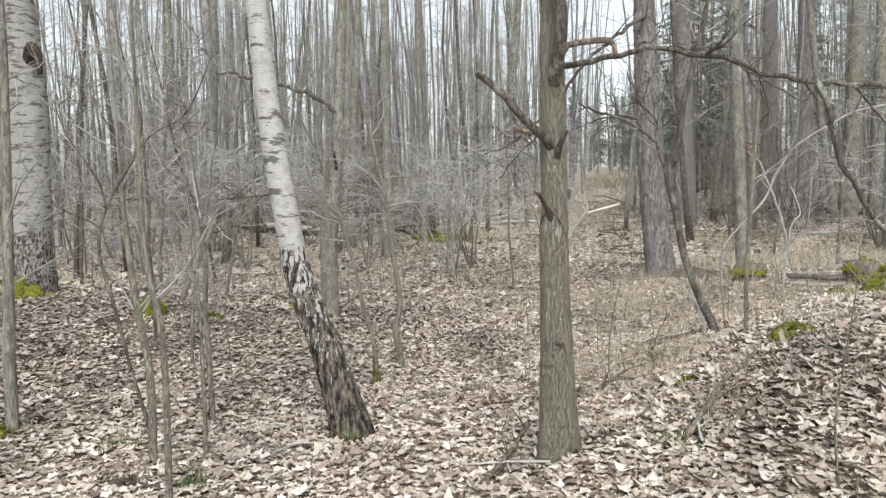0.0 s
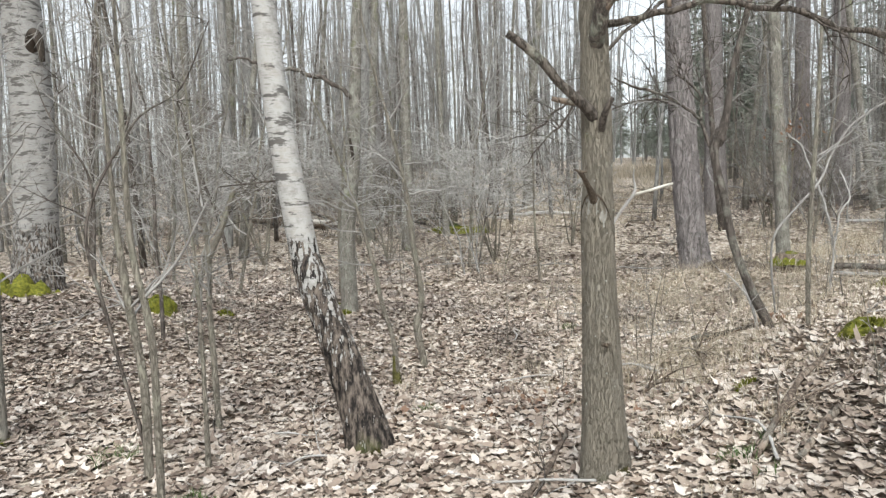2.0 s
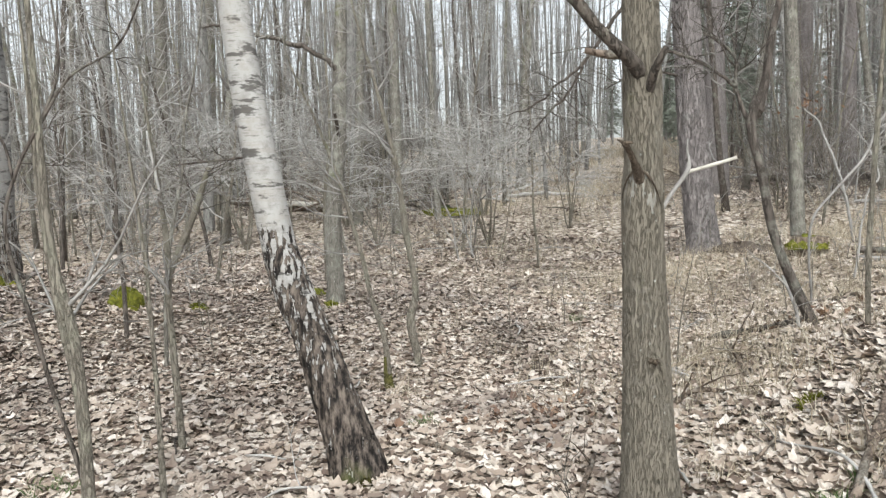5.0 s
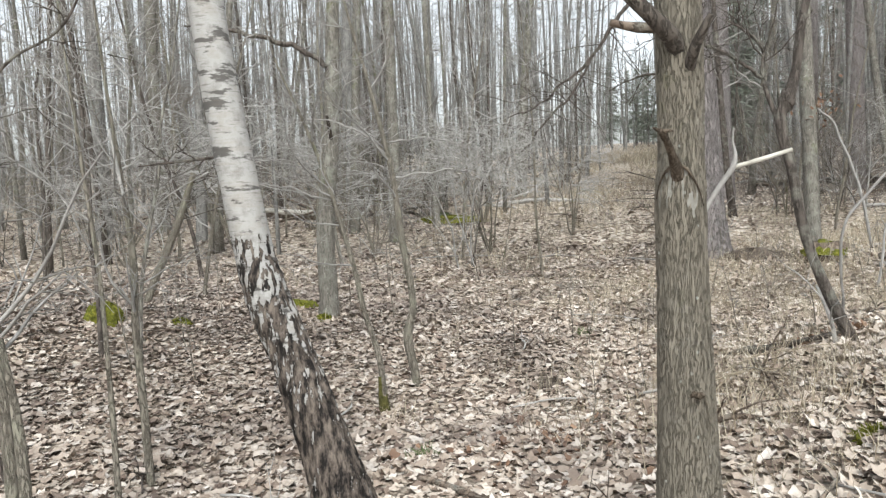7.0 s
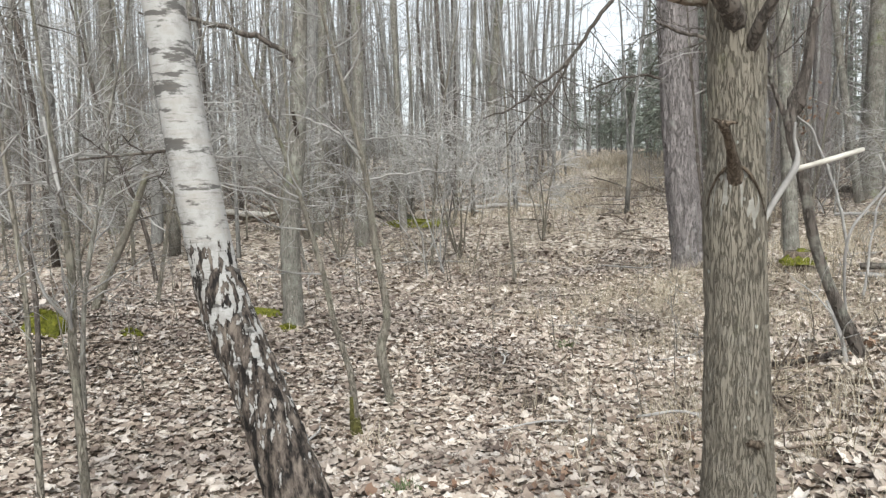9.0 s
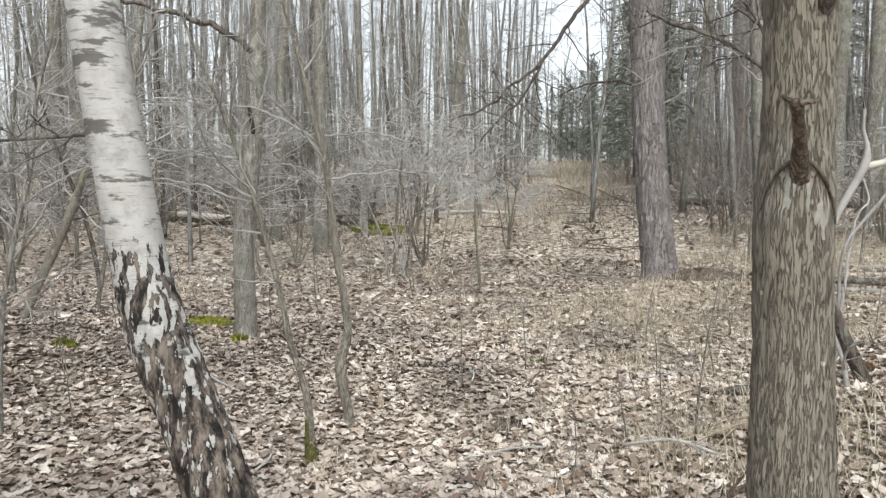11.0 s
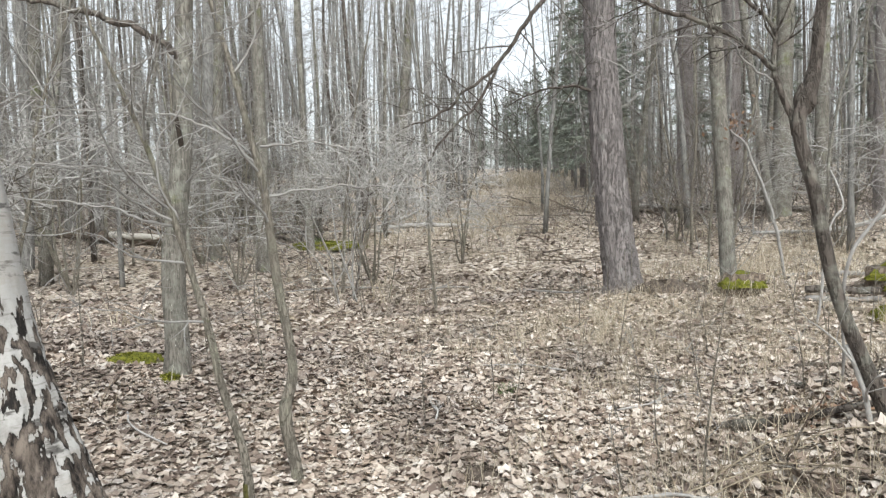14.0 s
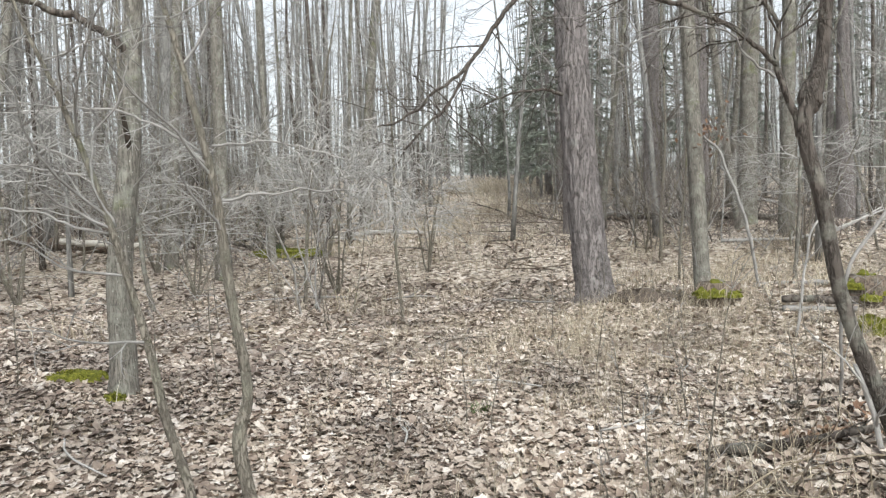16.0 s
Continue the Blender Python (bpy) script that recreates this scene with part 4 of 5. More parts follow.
def far_woods(name, count, lo, hi, a0, a1, label, twigs=9):
    geo = Geo()
    for _ in range(count):
        x, y, d = sector(lo, hi, a0, a1)
        if on_path(x, y) and d < 60:
            continue
        turn = math.degrees(math.atan2(y - EYE.y, x - EYE.x)) - 112
        open_sky = -13.6 < turn < -9.4
        if open_sky and d < 54:
            continue
        z = g(x, y)
        h, r = rnd.uniform(13, 20) * (0.56 if open_sky else 1.0), rnd.uniform(0.05, 0.12)
        pts, rad = wander((x, y, z - 0.2), (rnd.gauss(0, 0.03), rnd.gauss(0, 0.03), 1), h, r, r * 0.3, 6, 0.015, 0.02, rnd)
        geo.tube(pts, rad, 5, cap=False)
        for _ in range(twigs):
            f = rnd.uniform(0.05, 0.95)
            i = min(int(f * 6), 5)
            p = pts[i].lerp(pts[i + 1], f * 6 - i)
            a = rnd.uniform(0, 6.28)
            L = rnd.uniform(0.8, 2.4)
            q, w = wander(p, (math.cos(a), math.sin(a), rnd.uniform(0.2, 1.2)), L, 0.018, 0.006, 3, 0.2, 0.05, rnd)
            geo.tube(q, w, 3, cap=False)
            for _ in range(2 if d < 55 else 1):
                q2, w2 = wander(q[rnd.randint(1, 2)], (rnd.gauss(0, 1), rnd.gauss(0, 1), rnd.uniform(0.2, 1)), L * 0.5, 0.01, 0.005, 2, 0.2, 0.05, rnd)
                geo.tube(q2, w2, 3, cap=False)
    return solid(name, geo, M_FAR, label, "woodland", kind="stuff")


far_woods("far_woods", 800, 36, 100, -40, 40, "dense grey bare woodland fading into distance", 15)
far_woods("woods_at_ride_end", 90, 62, 92, -4, 16, "bare grey trees closing the end of the ride", 12)
far_woods("woods_behind", 100, 16, 60, 40, 320, "bare woodland all round the clearing", 5)

# ---- fallen leaves ----
def leaf_sheet(name, count, where, size, material, label, lift=0.03, tilt=0.5, lobed=True):
    n = 12 if lobed else 6
    ang = np.linspace(0, 2 * np.pi, n, endpoint=False)
    prof = np.array([1.05, 0.78, 1.0, 0.7, 0.93, 0.74, 0.82, 0.74, 0.93, 0.7, 1.0, 0.78]) if lobed else np.array([1.0, 0.7, 0.7, 0.95, 0.7, 0.7])
    x, y = where(count)
    count = len(x)
    z = G(x, y)
    s = size * rng.uniform(0.4, 1.0, count) * rng.uniform(0.8, 1.45, count)
    asp = rng.uniform(0.55, 0.95, count)
    yaw = rng.uniform(0, 2 * np.pi, count)
    px = prof[None, :] * np.cos(ang)[None, :] * s[:, None] * rng.uniform(0.8, 1.2, (count, n))
    py = prof[None, :] * np.sin(ang)[None, :] * (s * asp)[:, None] * rng.uniform(0.8, 1.2, (count, n))
    curl = rng.normal(0.15, 0.28, count)
    curl2 = rng.normal(0.0, 0.35, count)
    pz = curl[:, None] * py ** 2 / s[:, None] * 1.6 + curl2[:, None] * px ** 2 / s[:, None] + rng.normal(0, 0.07, (count, n)) * s[:, None]
    tx, ty = rng.normal(0, tilt, count), rng.normal(0, tilt, count)
    pz = pz + px * tx[:, None] + py * ty[:, None]
    c, sn = np.cos(yaw)[:, None], np.sin(yaw)[:, None]
    wx, wy = px * c - py * sn, px * sn + py * c
    h = rng.uniform(0.0, 1.0, count) ** 1.5 * lift + 0.006
    V = np.empty((count, n + 1, 3))
    V[:, :n, 0], V[:, :n, 1] = wx + x[:, None], wy + y[:, None]
    V[:, :n, 2] = pz + (z + h)[:, None]
    V[:, n, 0], V[:, n, 1], V[:, n, 2] = x, y, z + h + rng.normal(0, 0.06, count) * s
    low = (z - 0.004)[:, None]
    V[:, :, 2] = np.maximum(V[:, :, 2], low)
    base = np.arange(count)[:, None, None] * (n + 1)
    tri = np.stack([np.arange(n), (np.arange(n) + 1) % n, np.full(n, n)], -1)[None] + base
    me = bpy.data.meshes.new(name)
    me.vertices.add(count * (n + 1))
    me.vertices.foreach_set("co", V.reshape(-1))
    me.loops.add(count * n * 3)
    me.loops.foreach_set("vertex_index", tri.reshape(-1).astype(np.int32))
    me.polygons.add(count * n)
    me.polygons.foreach_set("loop_start", np.arange(count * n, dtype=np.int32) * 3)
    me.materials.append(material)
    me.update(calc_edges=True)
    me.validate()
    return tagged(new(name, me), label, "leaves", kind="stuff")


def wedge(lo, hi, power=2.0, a0=-44, a1=44):
    def pick(count):
        d = (rng.uniform(lo ** power, hi ** power, count)) ** (1 / power)
        a = np.radians(112 + rng.uniform(a0, a1, count))
        return EYE.x + d * np.cos(a), EYE.y + d * np.sin(a)
    return pick


def box(x0, x1, y0, y1):
    return lambda count: (rng.uniform(x0, x1, count), rng.uniform(y0, y1, count))


def near_walk(count):
    """Points on the ground ahead of the line walked."""
    x, y = rng.uniform(-7.5, 4.5, count), rng.uniform(-0.2, 9.4, count)
    keep = np.zeros(count, bool)
    for ex, ey, head in ((1.71, -0.46, 115.4), (1.15, 0.5, 116.7), (0.55, 1.45, 113), (0.15, 2.1, 107), (-0.09, 2.75, 103.5)):
        turn = np.degrees(np.arctan2(y - ey, x - ex)) - head
        keep |= np.abs(turn) < 36
    return x[keep], y[keep]


leaf_sheet("fallen_leaves", 112000, near_walk, 0.043, M_LEAF, "thick litter of curled beige and brown fallen leaves", 0.02, 0.13)
leaf_sheet("fallen_leaves", 34000, wedge(7.8, 14.5, 1.6), 0.052, M_LEAF, "thick litter of beige fallen leaves", 0.03, 0.22, False)
leaf_sheet("fallen_leaves", 20000, wedge(14, 30, 1.5), 0.075, M_LEAF, "beige fallen leaves under the trees", 0.03, 0.3, False)
leaf_sheet("bank_leaves", 9500, box(0.9, 3.6, 2.2, 7.6), 0.05, M_PALE_LEAF, "pale fallen leaves over the bank", 0.024, 0.12)


# ---- low tangle under the trees ----
def tangle(name, count, lo, hi, a0, a1, label, material):
    geo = Geo()
    for _ in range(count):
        x, y, d = sector(lo, hi, a0, a1)
        if on_path(x, y) or (x < -8 and y < 18.6 - 0.35 * (x + 12)):
            continue
        a = rnd.uniform(0, 6.28)
        q, w = wander((x, y, g(x, y) - 0.03), (math.cos(a), math.sin(a), rnd.uniform(0.3, 1.6)), rnd.uniform(0.5, 1.7), rnd.uniform(0.004, 0.01), 0.003, 6, 0.24, -0.09, rnd)
        geo.tube(q, w, 3, cap=False)
    return solid(name, geo, material, label, "undergrowth", kind="stuff")


tangle("bramble_tangle", 3400, 15, 33, 4, 40, "low brown tangle of bare brambles", M_BRAMBLE)
tangle("bramble_tangle", 1900, 16.5, 33, -40, -10, "low brown tangle of bare brambles and brushwood", M_BRAMBLE)
tangle("bare_shoots", 260, 10, 26, 2, 40, "thin pale bare shoots in the undergrowth", M_PALE_TWIG)
leaf_sheet("russet_leaves", 260, lambda n: (np.concatenate([rng.normal(-0.45, 0.35, n // 2), rng.normal(0.95, 0.16, n - n // 2)]), np.concatenate([rng.normal(4.95, 0.3, n // 2), rng.normal(6.72, 0.14, n - n // 2)])), 0.03, M_RUST, "patch of russet fallen leaves", 0.06, 0.5)


# ---- dry grass and stems ----
def grass(name, count, where, height, label, wide=1.0, material=M_GRASS):
    x, y = where(count)
    z = G(x, y)
    h = height * rng.uniform(0.35, 1.1, count)
    a = rng.uniform(0, 2 * np.pi, count)
    w = rng.uniform(0.0012, 0.0026, count) * wide
    lean = rng.normal(0, 0.6, (count, 2))
    V = np.empty((count, 5, 3))
    ca, sa = np.cos(a) * w, np.sin(a) * w
    for k, (f, s) in enumerate(((0, -1), (0, 1), (0.55, -0.8), (0.55, 0.8), (1, 0))):
        V[:, k, 0] = x + s * ca + lean[:, 0] * h * f * f
        V[:, k, 1] = y + s * sa + lean[:, 1] * h * f * f
        V[:, k, 2] = z + h * f * (1 - 0.25 * f * np.abs(lean[:, 0]))
    tri = np.array([[0, 1, 3], [0, 3, 2], [2, 3, 4]])[None] + np.arange(count)[:, None, None] * 5
    me = bpy.data.meshes.new(name)
    me.from_pydata(V.reshape(-1, 3).tolist(), [], tri.reshape(-1, 3).tolist())
    me.materials.append(material)
    return tagged(new(name, me), label, "grass", kind="stuff")


def tufts(cx, cy, sx, sy, clumps, spread=0.12):
    def pick(n):
        mx, my = rng.normal(cx, sx, clumps), rng.normal(cy, sy, clumps)
        i = rng.integers(0, clumps, n)
        return mx[i] + rng.normal(0, spread, n), my[i] + rng.normal(0, spread, n)
    return pick


grass("dry_grass", 3600, tufts(0.6, 9.8, 1.5, 1.9, 130, 0.16), 0.3, "sparse dry beige grass beside the pine")
grass("dry_grass", 1100, tufts(0.65, 5.6, 0.5, 0.7, 60, 0.15), 0.28, "dry beige grass tufts at the foot of the bank")
grass("dry_straw", 240, tufts(0.34, 5.9, 0.24, 0.28, 40, 0.09), 0.2, "heap of bent pale straw at the foot of the bank", 1.5)
grass("dry_grass", 6500, tufts(0.3, 10.6, 1.5, 1.5, 330, 0.12), 0.2, "short withered grass in the leaf litter before the pine", 1.1)
grass("dry_grass", 1800, tufts(1.6, 4.2, 0.7, 1.0, 40, 0.08), 0.14, "short dry grass on the bank")
grass("dry_grass", 5000, tufts(-4.5, 24, 1.5, 6, 160, 0.3), 0.4, "pale grass along the ride", 3.0)
grass("dry_grass", 7000, tufts(-9, 48, 2.4, 10, 170, 0.5), 0.5, "tall pale grass at the end of the ride", 6.0)
grass("dry_grass", 4000, tufts(3, 15, 2.0, 2.5, 100, 0.2), 0.4, "dry grass under the pines", 2.0)

grass("green_sprouts", 90, tufts(-1.44, 2.69, 0.06, 0.06, 6, 0.03), 0.09, "few green blades sprouting through fallen leaves", 1.6, M_GREEN)
grass("green_sprouts", 110, tufts(1.18, 3.54, 0.07, 0.07, 6, 0.03), 0.09, "few green blades sprouting through fallen leaves", 1.6, M_GREEN)
grass("green_sprouts", 60, tufts(-1.13, 8.08, 0.05, 0.05, 6, 0.03), 0.09, "few green blades sprouting through fallen leaves", 1.6, M_GREEN)
grass("green_sprouts", 60, tufts(-1.14, 4.69, 0.05, 0.05, 6, 0.03), 0.09, "few green blades sprouting through fallen leaves", 1.6, M_GREEN)
grass("green_sprouts", 260, tufts(-7.38, 17.56, 0.35, 0.35, 6, 0.03), 0.20, "few green blades sprouting through fallen leaves", 3.0, M_GREEN)
grass("green_sprouts", 90, tufts(-2.40, 3.00, 0.12, 0.12, 6, 0.03), 0.09, "few green blades sprouting through fallen leaves", 1.6, M_GREEN)


def dry_stem(x, y, h, rr, lean=0.06):
    z = g(x, y)
    s = thing("dry_stem", (x, y, z), "thin leafless brown stem in the leaf litter", "stem", "dry stems")
    geo = Geo()
    pts, rad = wander((x, y, z - 0.04), (rr.gauss(0, lean), rr.gauss(0, lean), 1), h, 0.0045 + 0.002 * h, 0.0012, 8, 0.06, 0.02, rr)
    geo.tube(pts, rad, 5)
    part("stalk", geo, M_SAP, s)
    geo = Geo()
    for _ in range(int(3 + h * 4)):
        i = rr.randint(2, 7)
        sprig(geo, pts[i], (rr.gauss(0, 1), rr.gauss(0, 1), 0.9), h * rr.uniform(0.12, 0.3), 0.0022, 1, rr, 3, 0.15, 0.04, 2, 4)
    tagged(part("crown", geo, M_TWIG, s), kind="stuff")


SR = random.Random(77)
for x, y, h in ((0.22, 5.95, 1.25), (1.7, 4.06, 0.55), (1.89, 3.1, 1.3), (-0.35, 5.4, 0.5), (0.02, 6.4, 0.6), (-0.15, 6.1, 0.45), (-1.2, 7.9, 0.7), (-0.6, 8.8, 0.5)):
    dry_stem(x, y, h, SR, 0.04)
for _ in range(44):
    x, y = SR.uniform(-1.6, 2.6), SR.uniform(6.8, 13.5)
    dry_stem(x, y, SR.uniform(0.3, 0.9), SR)
for _ in range(34):
    x, y = SR.uniform(-8.5, -2.6), SR.uniform(4.6, 12.5)
    dry_stem(x, y, SR.uniform(0.5, 1.7), SR)


# ---- fallen wood ----
def fallen(name, rows, material, label, category="branch", group="fallen wood", side=5, twigs=0, sides=8, lift=True):
    """A fallen branch or log along rows (x, y, height over ground, r)."""
    rows = [(x, y, g(x, y) + h, r) for x, y, h, r in rows] if lift else rows
    t = thing(name, rows[0][:3], label, category, group)
    pts, rad = spline(rows, 0.05)
    pts = [p + (0.012 + 0.5 * w) * noise.noise_vector(p * 4.5) * Vector((1, 1, 0.6)) for p, w in zip(pts, rad)]
    geo = Geo()
    geo.tube(pts, rad, sides, 0.18, rows[0][0])
    part("stem" if category == "branch" else "bole", geo, material, t)
    for _ in range(twigs):
        i = SR.randint(len(pts) // 4, len(pts) - 2)
        geo = Geo()
        d = (pts[i + 1] - pts[i]).normalized()
        sprig(geo, pts[i], d + Vector((SR.gauss(0, 0.7), SR.gauss(0, 0.7), SR.uniform(0.1, 0.6))), SR.uniform(0.15, 0.45), rad[i] * 0.5, 1, SR, 5, 0.15, 0.0, 2, 5)
        part("side_twig", geo, material, t)
    return t


fallen("fallen_limb", [(1.06, 7.2, -0.02, 0.0088), (1.04, 7.1, 0.45, 0.0088), (1.06, 7.06, 0.72, 0.0095), (1.2, 7.16, 0.9, 0.0095), (1.38, 7.28, 1.06, 0.0102), (1.48, 7.34, 1.27, 0.0102), (1.61, 7.43, 1.48, 0.0102), (1.76, 7.51, 1.58, 0.0102), (2.2, 7.78, 1.85, 0.0109), (2.8, 8.0, 2.0, 0.0109)], M_TWIG, "long pale bare limb propped over the bank", twigs=6)
fallen("fallen_limb", [(0.99, 6.29, 0.21, 0.0136), (0.96, 6.30, 0.40, 0.0136), (0.92, 6.30, 0.53, 0.0122), (0.88, 6.29, 0.62, 0.0088)], M_PALE_TWIG, "short pale forked stake beside a crooked tree", twigs=2, lift=False)
fallen("stick", [(-0.93, 4.28, 0.03, 0.018), (-0.72, 4.22, 0.035, 0.017), (-0.5, 4.14, 0.03, 0.014)], M_DEAD, "short brown stick on the leaves", twigs=1)
fallen("stick", [(0.17, 3.2, 0.02, 0.017), (0.15, 3.7, 0.05, 0.016), (0.1, 4.2, 0.04, 0.012)], M_DEAD, "brown stick in the litter by the maple", twigs=2)
fallen("stick", [(1.2, 3.5, 0.03, 0.018), (1.33, 4.1, 0.05, 0.017), (1.5, 4.8, 0.04, 0.012)], M_DEAD, "long grey-brown stick lying up the bank", twigs=3)
fallen("stick", [(1.54, 3.84, 0.04, 0.02), (1.46, 3.65, 0.05, 0.018), (1.36, 3.45, 0.03, 0.014)], M_DEAD, "thick grey stick on the bank", twigs=1)
fallen("stick", [(0.3, 5.15, 0.02, 0.015), (0.45, 5.1, 0.1, 0.016), (0.62, 5.08, 0.05, 0.012)], M_DEAD, "curved brown root-like stick", twigs=3)
fallen("stick", [(-0.15, 5.9, 0.06, 0.009), (0.1, 5.75, 0.1, 0.009), (0.36, 5.62, 0.06, 0.008)], M_PALE_TWIG, "thin pale stick across dry grass", twigs=3)
fallen("stick", [(0.5, 6.4, 0.04, 0.016), (0.6, 5.95, 0.06, 0.016), (0.72, 5.45, 0.03, 0.013)], M_DEAD, "brown stick in dry grass", twigs=3)
for x, y, a, L, lift in ((0.15, 6.0, 0.4, 0.8, 0.16), (0.3, 6.3, -0.9, 0.9, 0.12), (0.1, 5.75, 0.1, 0.7, 0.2), (0.45, 6.1, -1.3, 0.7, 0.1), (0.25, 5.6, 0.9, 0.6, 0.18), (0.6, 6.25, -0.5, 0.55, 0.14), (-0.1, 5.85, 0.25, 0.9, 0.1)):
    fallen("straw_stalk", [(x, y, 0.01, 0.0045), (x + 0.45 * L * math.cos(a), y + 0.45 * L * math.sin(a), 0.7 * lift, 0.004), (x + L * math.cos(a + 0.15), y + L * math.sin(a + 0.15), 0.03, 0.0025)], M_STRAW, "bent pale stalk over a straw heap", group="straw stalks", twigs=1, sides=6)
fallen("log", [(0.3, 6.84, 0.02, 0.012), (0.42, 6.8, 0.04, 0.024), (0.5, 6.72, 0.055, 0.032), (0.68, 6.62, 0.05, 0.022), (0.86, 6.55, 0.06, 0.02), (1.05, 6.5, 0.06, 0.016)], M_DARK, "rotten dark broken log in the litter", "log", twigs=2, sides=12)
fallen("log", [(1.56, 11.31, 0.04, 0.035), (2.31, 11.26, 0.05, 0.03)], M_TWIG, "pale grey log lying in a stack", "log", sides=10)
fallen("log", [(1.70, 10.82, 0.03, 0.035), (2.23, 10.53, 0.05, 0.032)], M_DEAD, "brown log lying in a stack", "log", sides=10)
fallen("log", [(1.56, 11.31, 0.14, 0.04), (2.31, 11.26, 0.15, 0.04)], M_DARK, "dark log on top of a stack", "log", sides=10)
fallen("log", [(0.98, 8.27, 0.02, 0.02), (1.15, 7.80, 0.03, 0.022), (1.31, 7.23, 0.03, 0.02)], M_DEAD, "grey-brown log in fallen leaves", "log", sides=10, twigs=2)
fallen("log", [(0.8, 7.5, 0.02, 0.018), (1.05, 7.25, 0.03, 0.02), (1.5, 7.0, 0.03, 0.02)], M_DARK, "dark log half buried in leaves", "log", sides=10)
fallen("log", [(-15.3, 18.4, 0.1, 0.1), (-13.8, 17.8, 0.16, 0.12), (-12.4, 17.25, 0.15, 0.15), (-10.9, 17.3, 0.13, 0.14)], M_DEAD, "fallen trunk with a pale stripped end", "log", sides=12)
fallen("log", [(-12.5, 17.05, 0.24, 0.07), (-11.6, 17.05, 0.22, 0.075), (-10.4, 17.2, 0.16, 0.06)], M_WOOD, "stripped pale log lying on another fallen trunk", "log", sides=10)
fallen("log", [(-7.1, 20.4, 0.06, 0.06), (-5.9, 20.6, 0.08, 0.055), (-4.6, 20.8, 0.05, 0.04)], M_PALE_TWIG, "thin pale pole lying across the ride", "log")
fallen("log", [(-0.75, 24.9, 0.06, 0.09), (1.5, 23.6, 0.12, 0.09), (3.6, 22.4, 0.1, 0.07)], M_DARK, "dark fallen trunk among brushwood", "log", twigs=5)
fallen("log", [(1.6, 13.3, 0.03, 0.035), (2.6, 12.9, 0.05, 0.035), (3.6, 12.6, 0.03, 0.03)], M_TWIG, "pale log lying in dry grass", "log")
fallen("leaning_pole", [(-0.85, 25.9, 0.0, 0.04), (0.2, 26.0, 0.95, 0.036), (1.25, 26.1, 1.8, 0.028)], M_TWIG, "pale dead pole leaning among the trees", "branch", twigs=2)
fallen("leaning_pole", [(1.6, 12.85, 0.0, 0.0196), (1.48, 12.8, 0.75, 0.0210), (1.15, 12.75, 1.75, 0.0182), (0.92, 12.7, 2.05, 0.0126)], M_TWIG, "pale arched dead branch", "branch", twigs=3)
fallen("leaning_pole", [(1.5, 10.3, 0.0, 0.0126), (1.6, 10.25, 0.95, 0.0112), (1.72, 10.27, 1.15, 0.0105), (1.6, 10.26, 1.5, 0.0070)], M_PALE_TWIG, "hooked pale dead branch", "branch", twigs=2)
for _ in range(46):
    x, y = SR.uniform(-6.0, 3.0), SR.uniform(1.6, 11)
    a, L = SR.uniform(0, 6.28), SR.uniform(0.2, 0.75)
    fallen("stick", [(x, y, 0.035, 0.008), (x + 0.5 * L * math.cos(a), y + 0.5 * L * math.sin(a), 0.05, 0.007), (x + L * math.cos(a + 0.2), y + L * math.sin(a + 0.2), 0.04, 0.005)], SR.choice((M_DEAD, M_PALE_TWIG, M_DARK)), "thin twig lying on fallen leaves", group="scattered sticks", twigs=SR.randint(0, 2), sides=5)
for _ in range(30):
    y = SR.uniform(13, 32)
    x = np.interp(y, [12, 25, 50], [-2.4, -4.4, -8.0]) + SR.uniform(-1.8, 1.8)
    a, L = SR.uniform(0, 6.28), SR.uniform(0.5, 1.6)
    fallen("stick", [(x, y, 0.03, 0.016), (x + 0.5 * L * math.cos(a), y + 0.5 * L * math.sin(a), 0.07, 0.014), (x + L * math.cos(a + 0.2), y + L * math.sin(a + 0.2), 0.05, 0.01)], SR.choice((M_DEAD, M_TWIG, M_DARK)), "bare stick lying across the ride", group="sticks on the ride", twigs=SR.randint(1, 3), sides=5)
# brushwood heaps under the trees
for _ in range(46):
    x, y, d = sector(17, 33, -38, 30)
    a, L = SR.uniform(0, 6.28), SR.uniform(1.2, 3.5)
    if on_path(x, y):
        continue
    fallen("fallen_branch", [(x, y, 0.05, 0.035), (x + 0.5 * L * math.cos(a), y + 0.5 * L * math.sin(a), SR.uniform(0.08, 0.35), 0.03), (x + L * math.cos(a + 0.2), y + L * math.sin(a + 0.2), SR.uniform(0.1, 0.8), 0.015)], SR.choice((M_DEAD, M_PALE_TWIG, M_DARK)), "bare fallen branch among undergrowth", group="brushwood", twigs=4, sides=6)


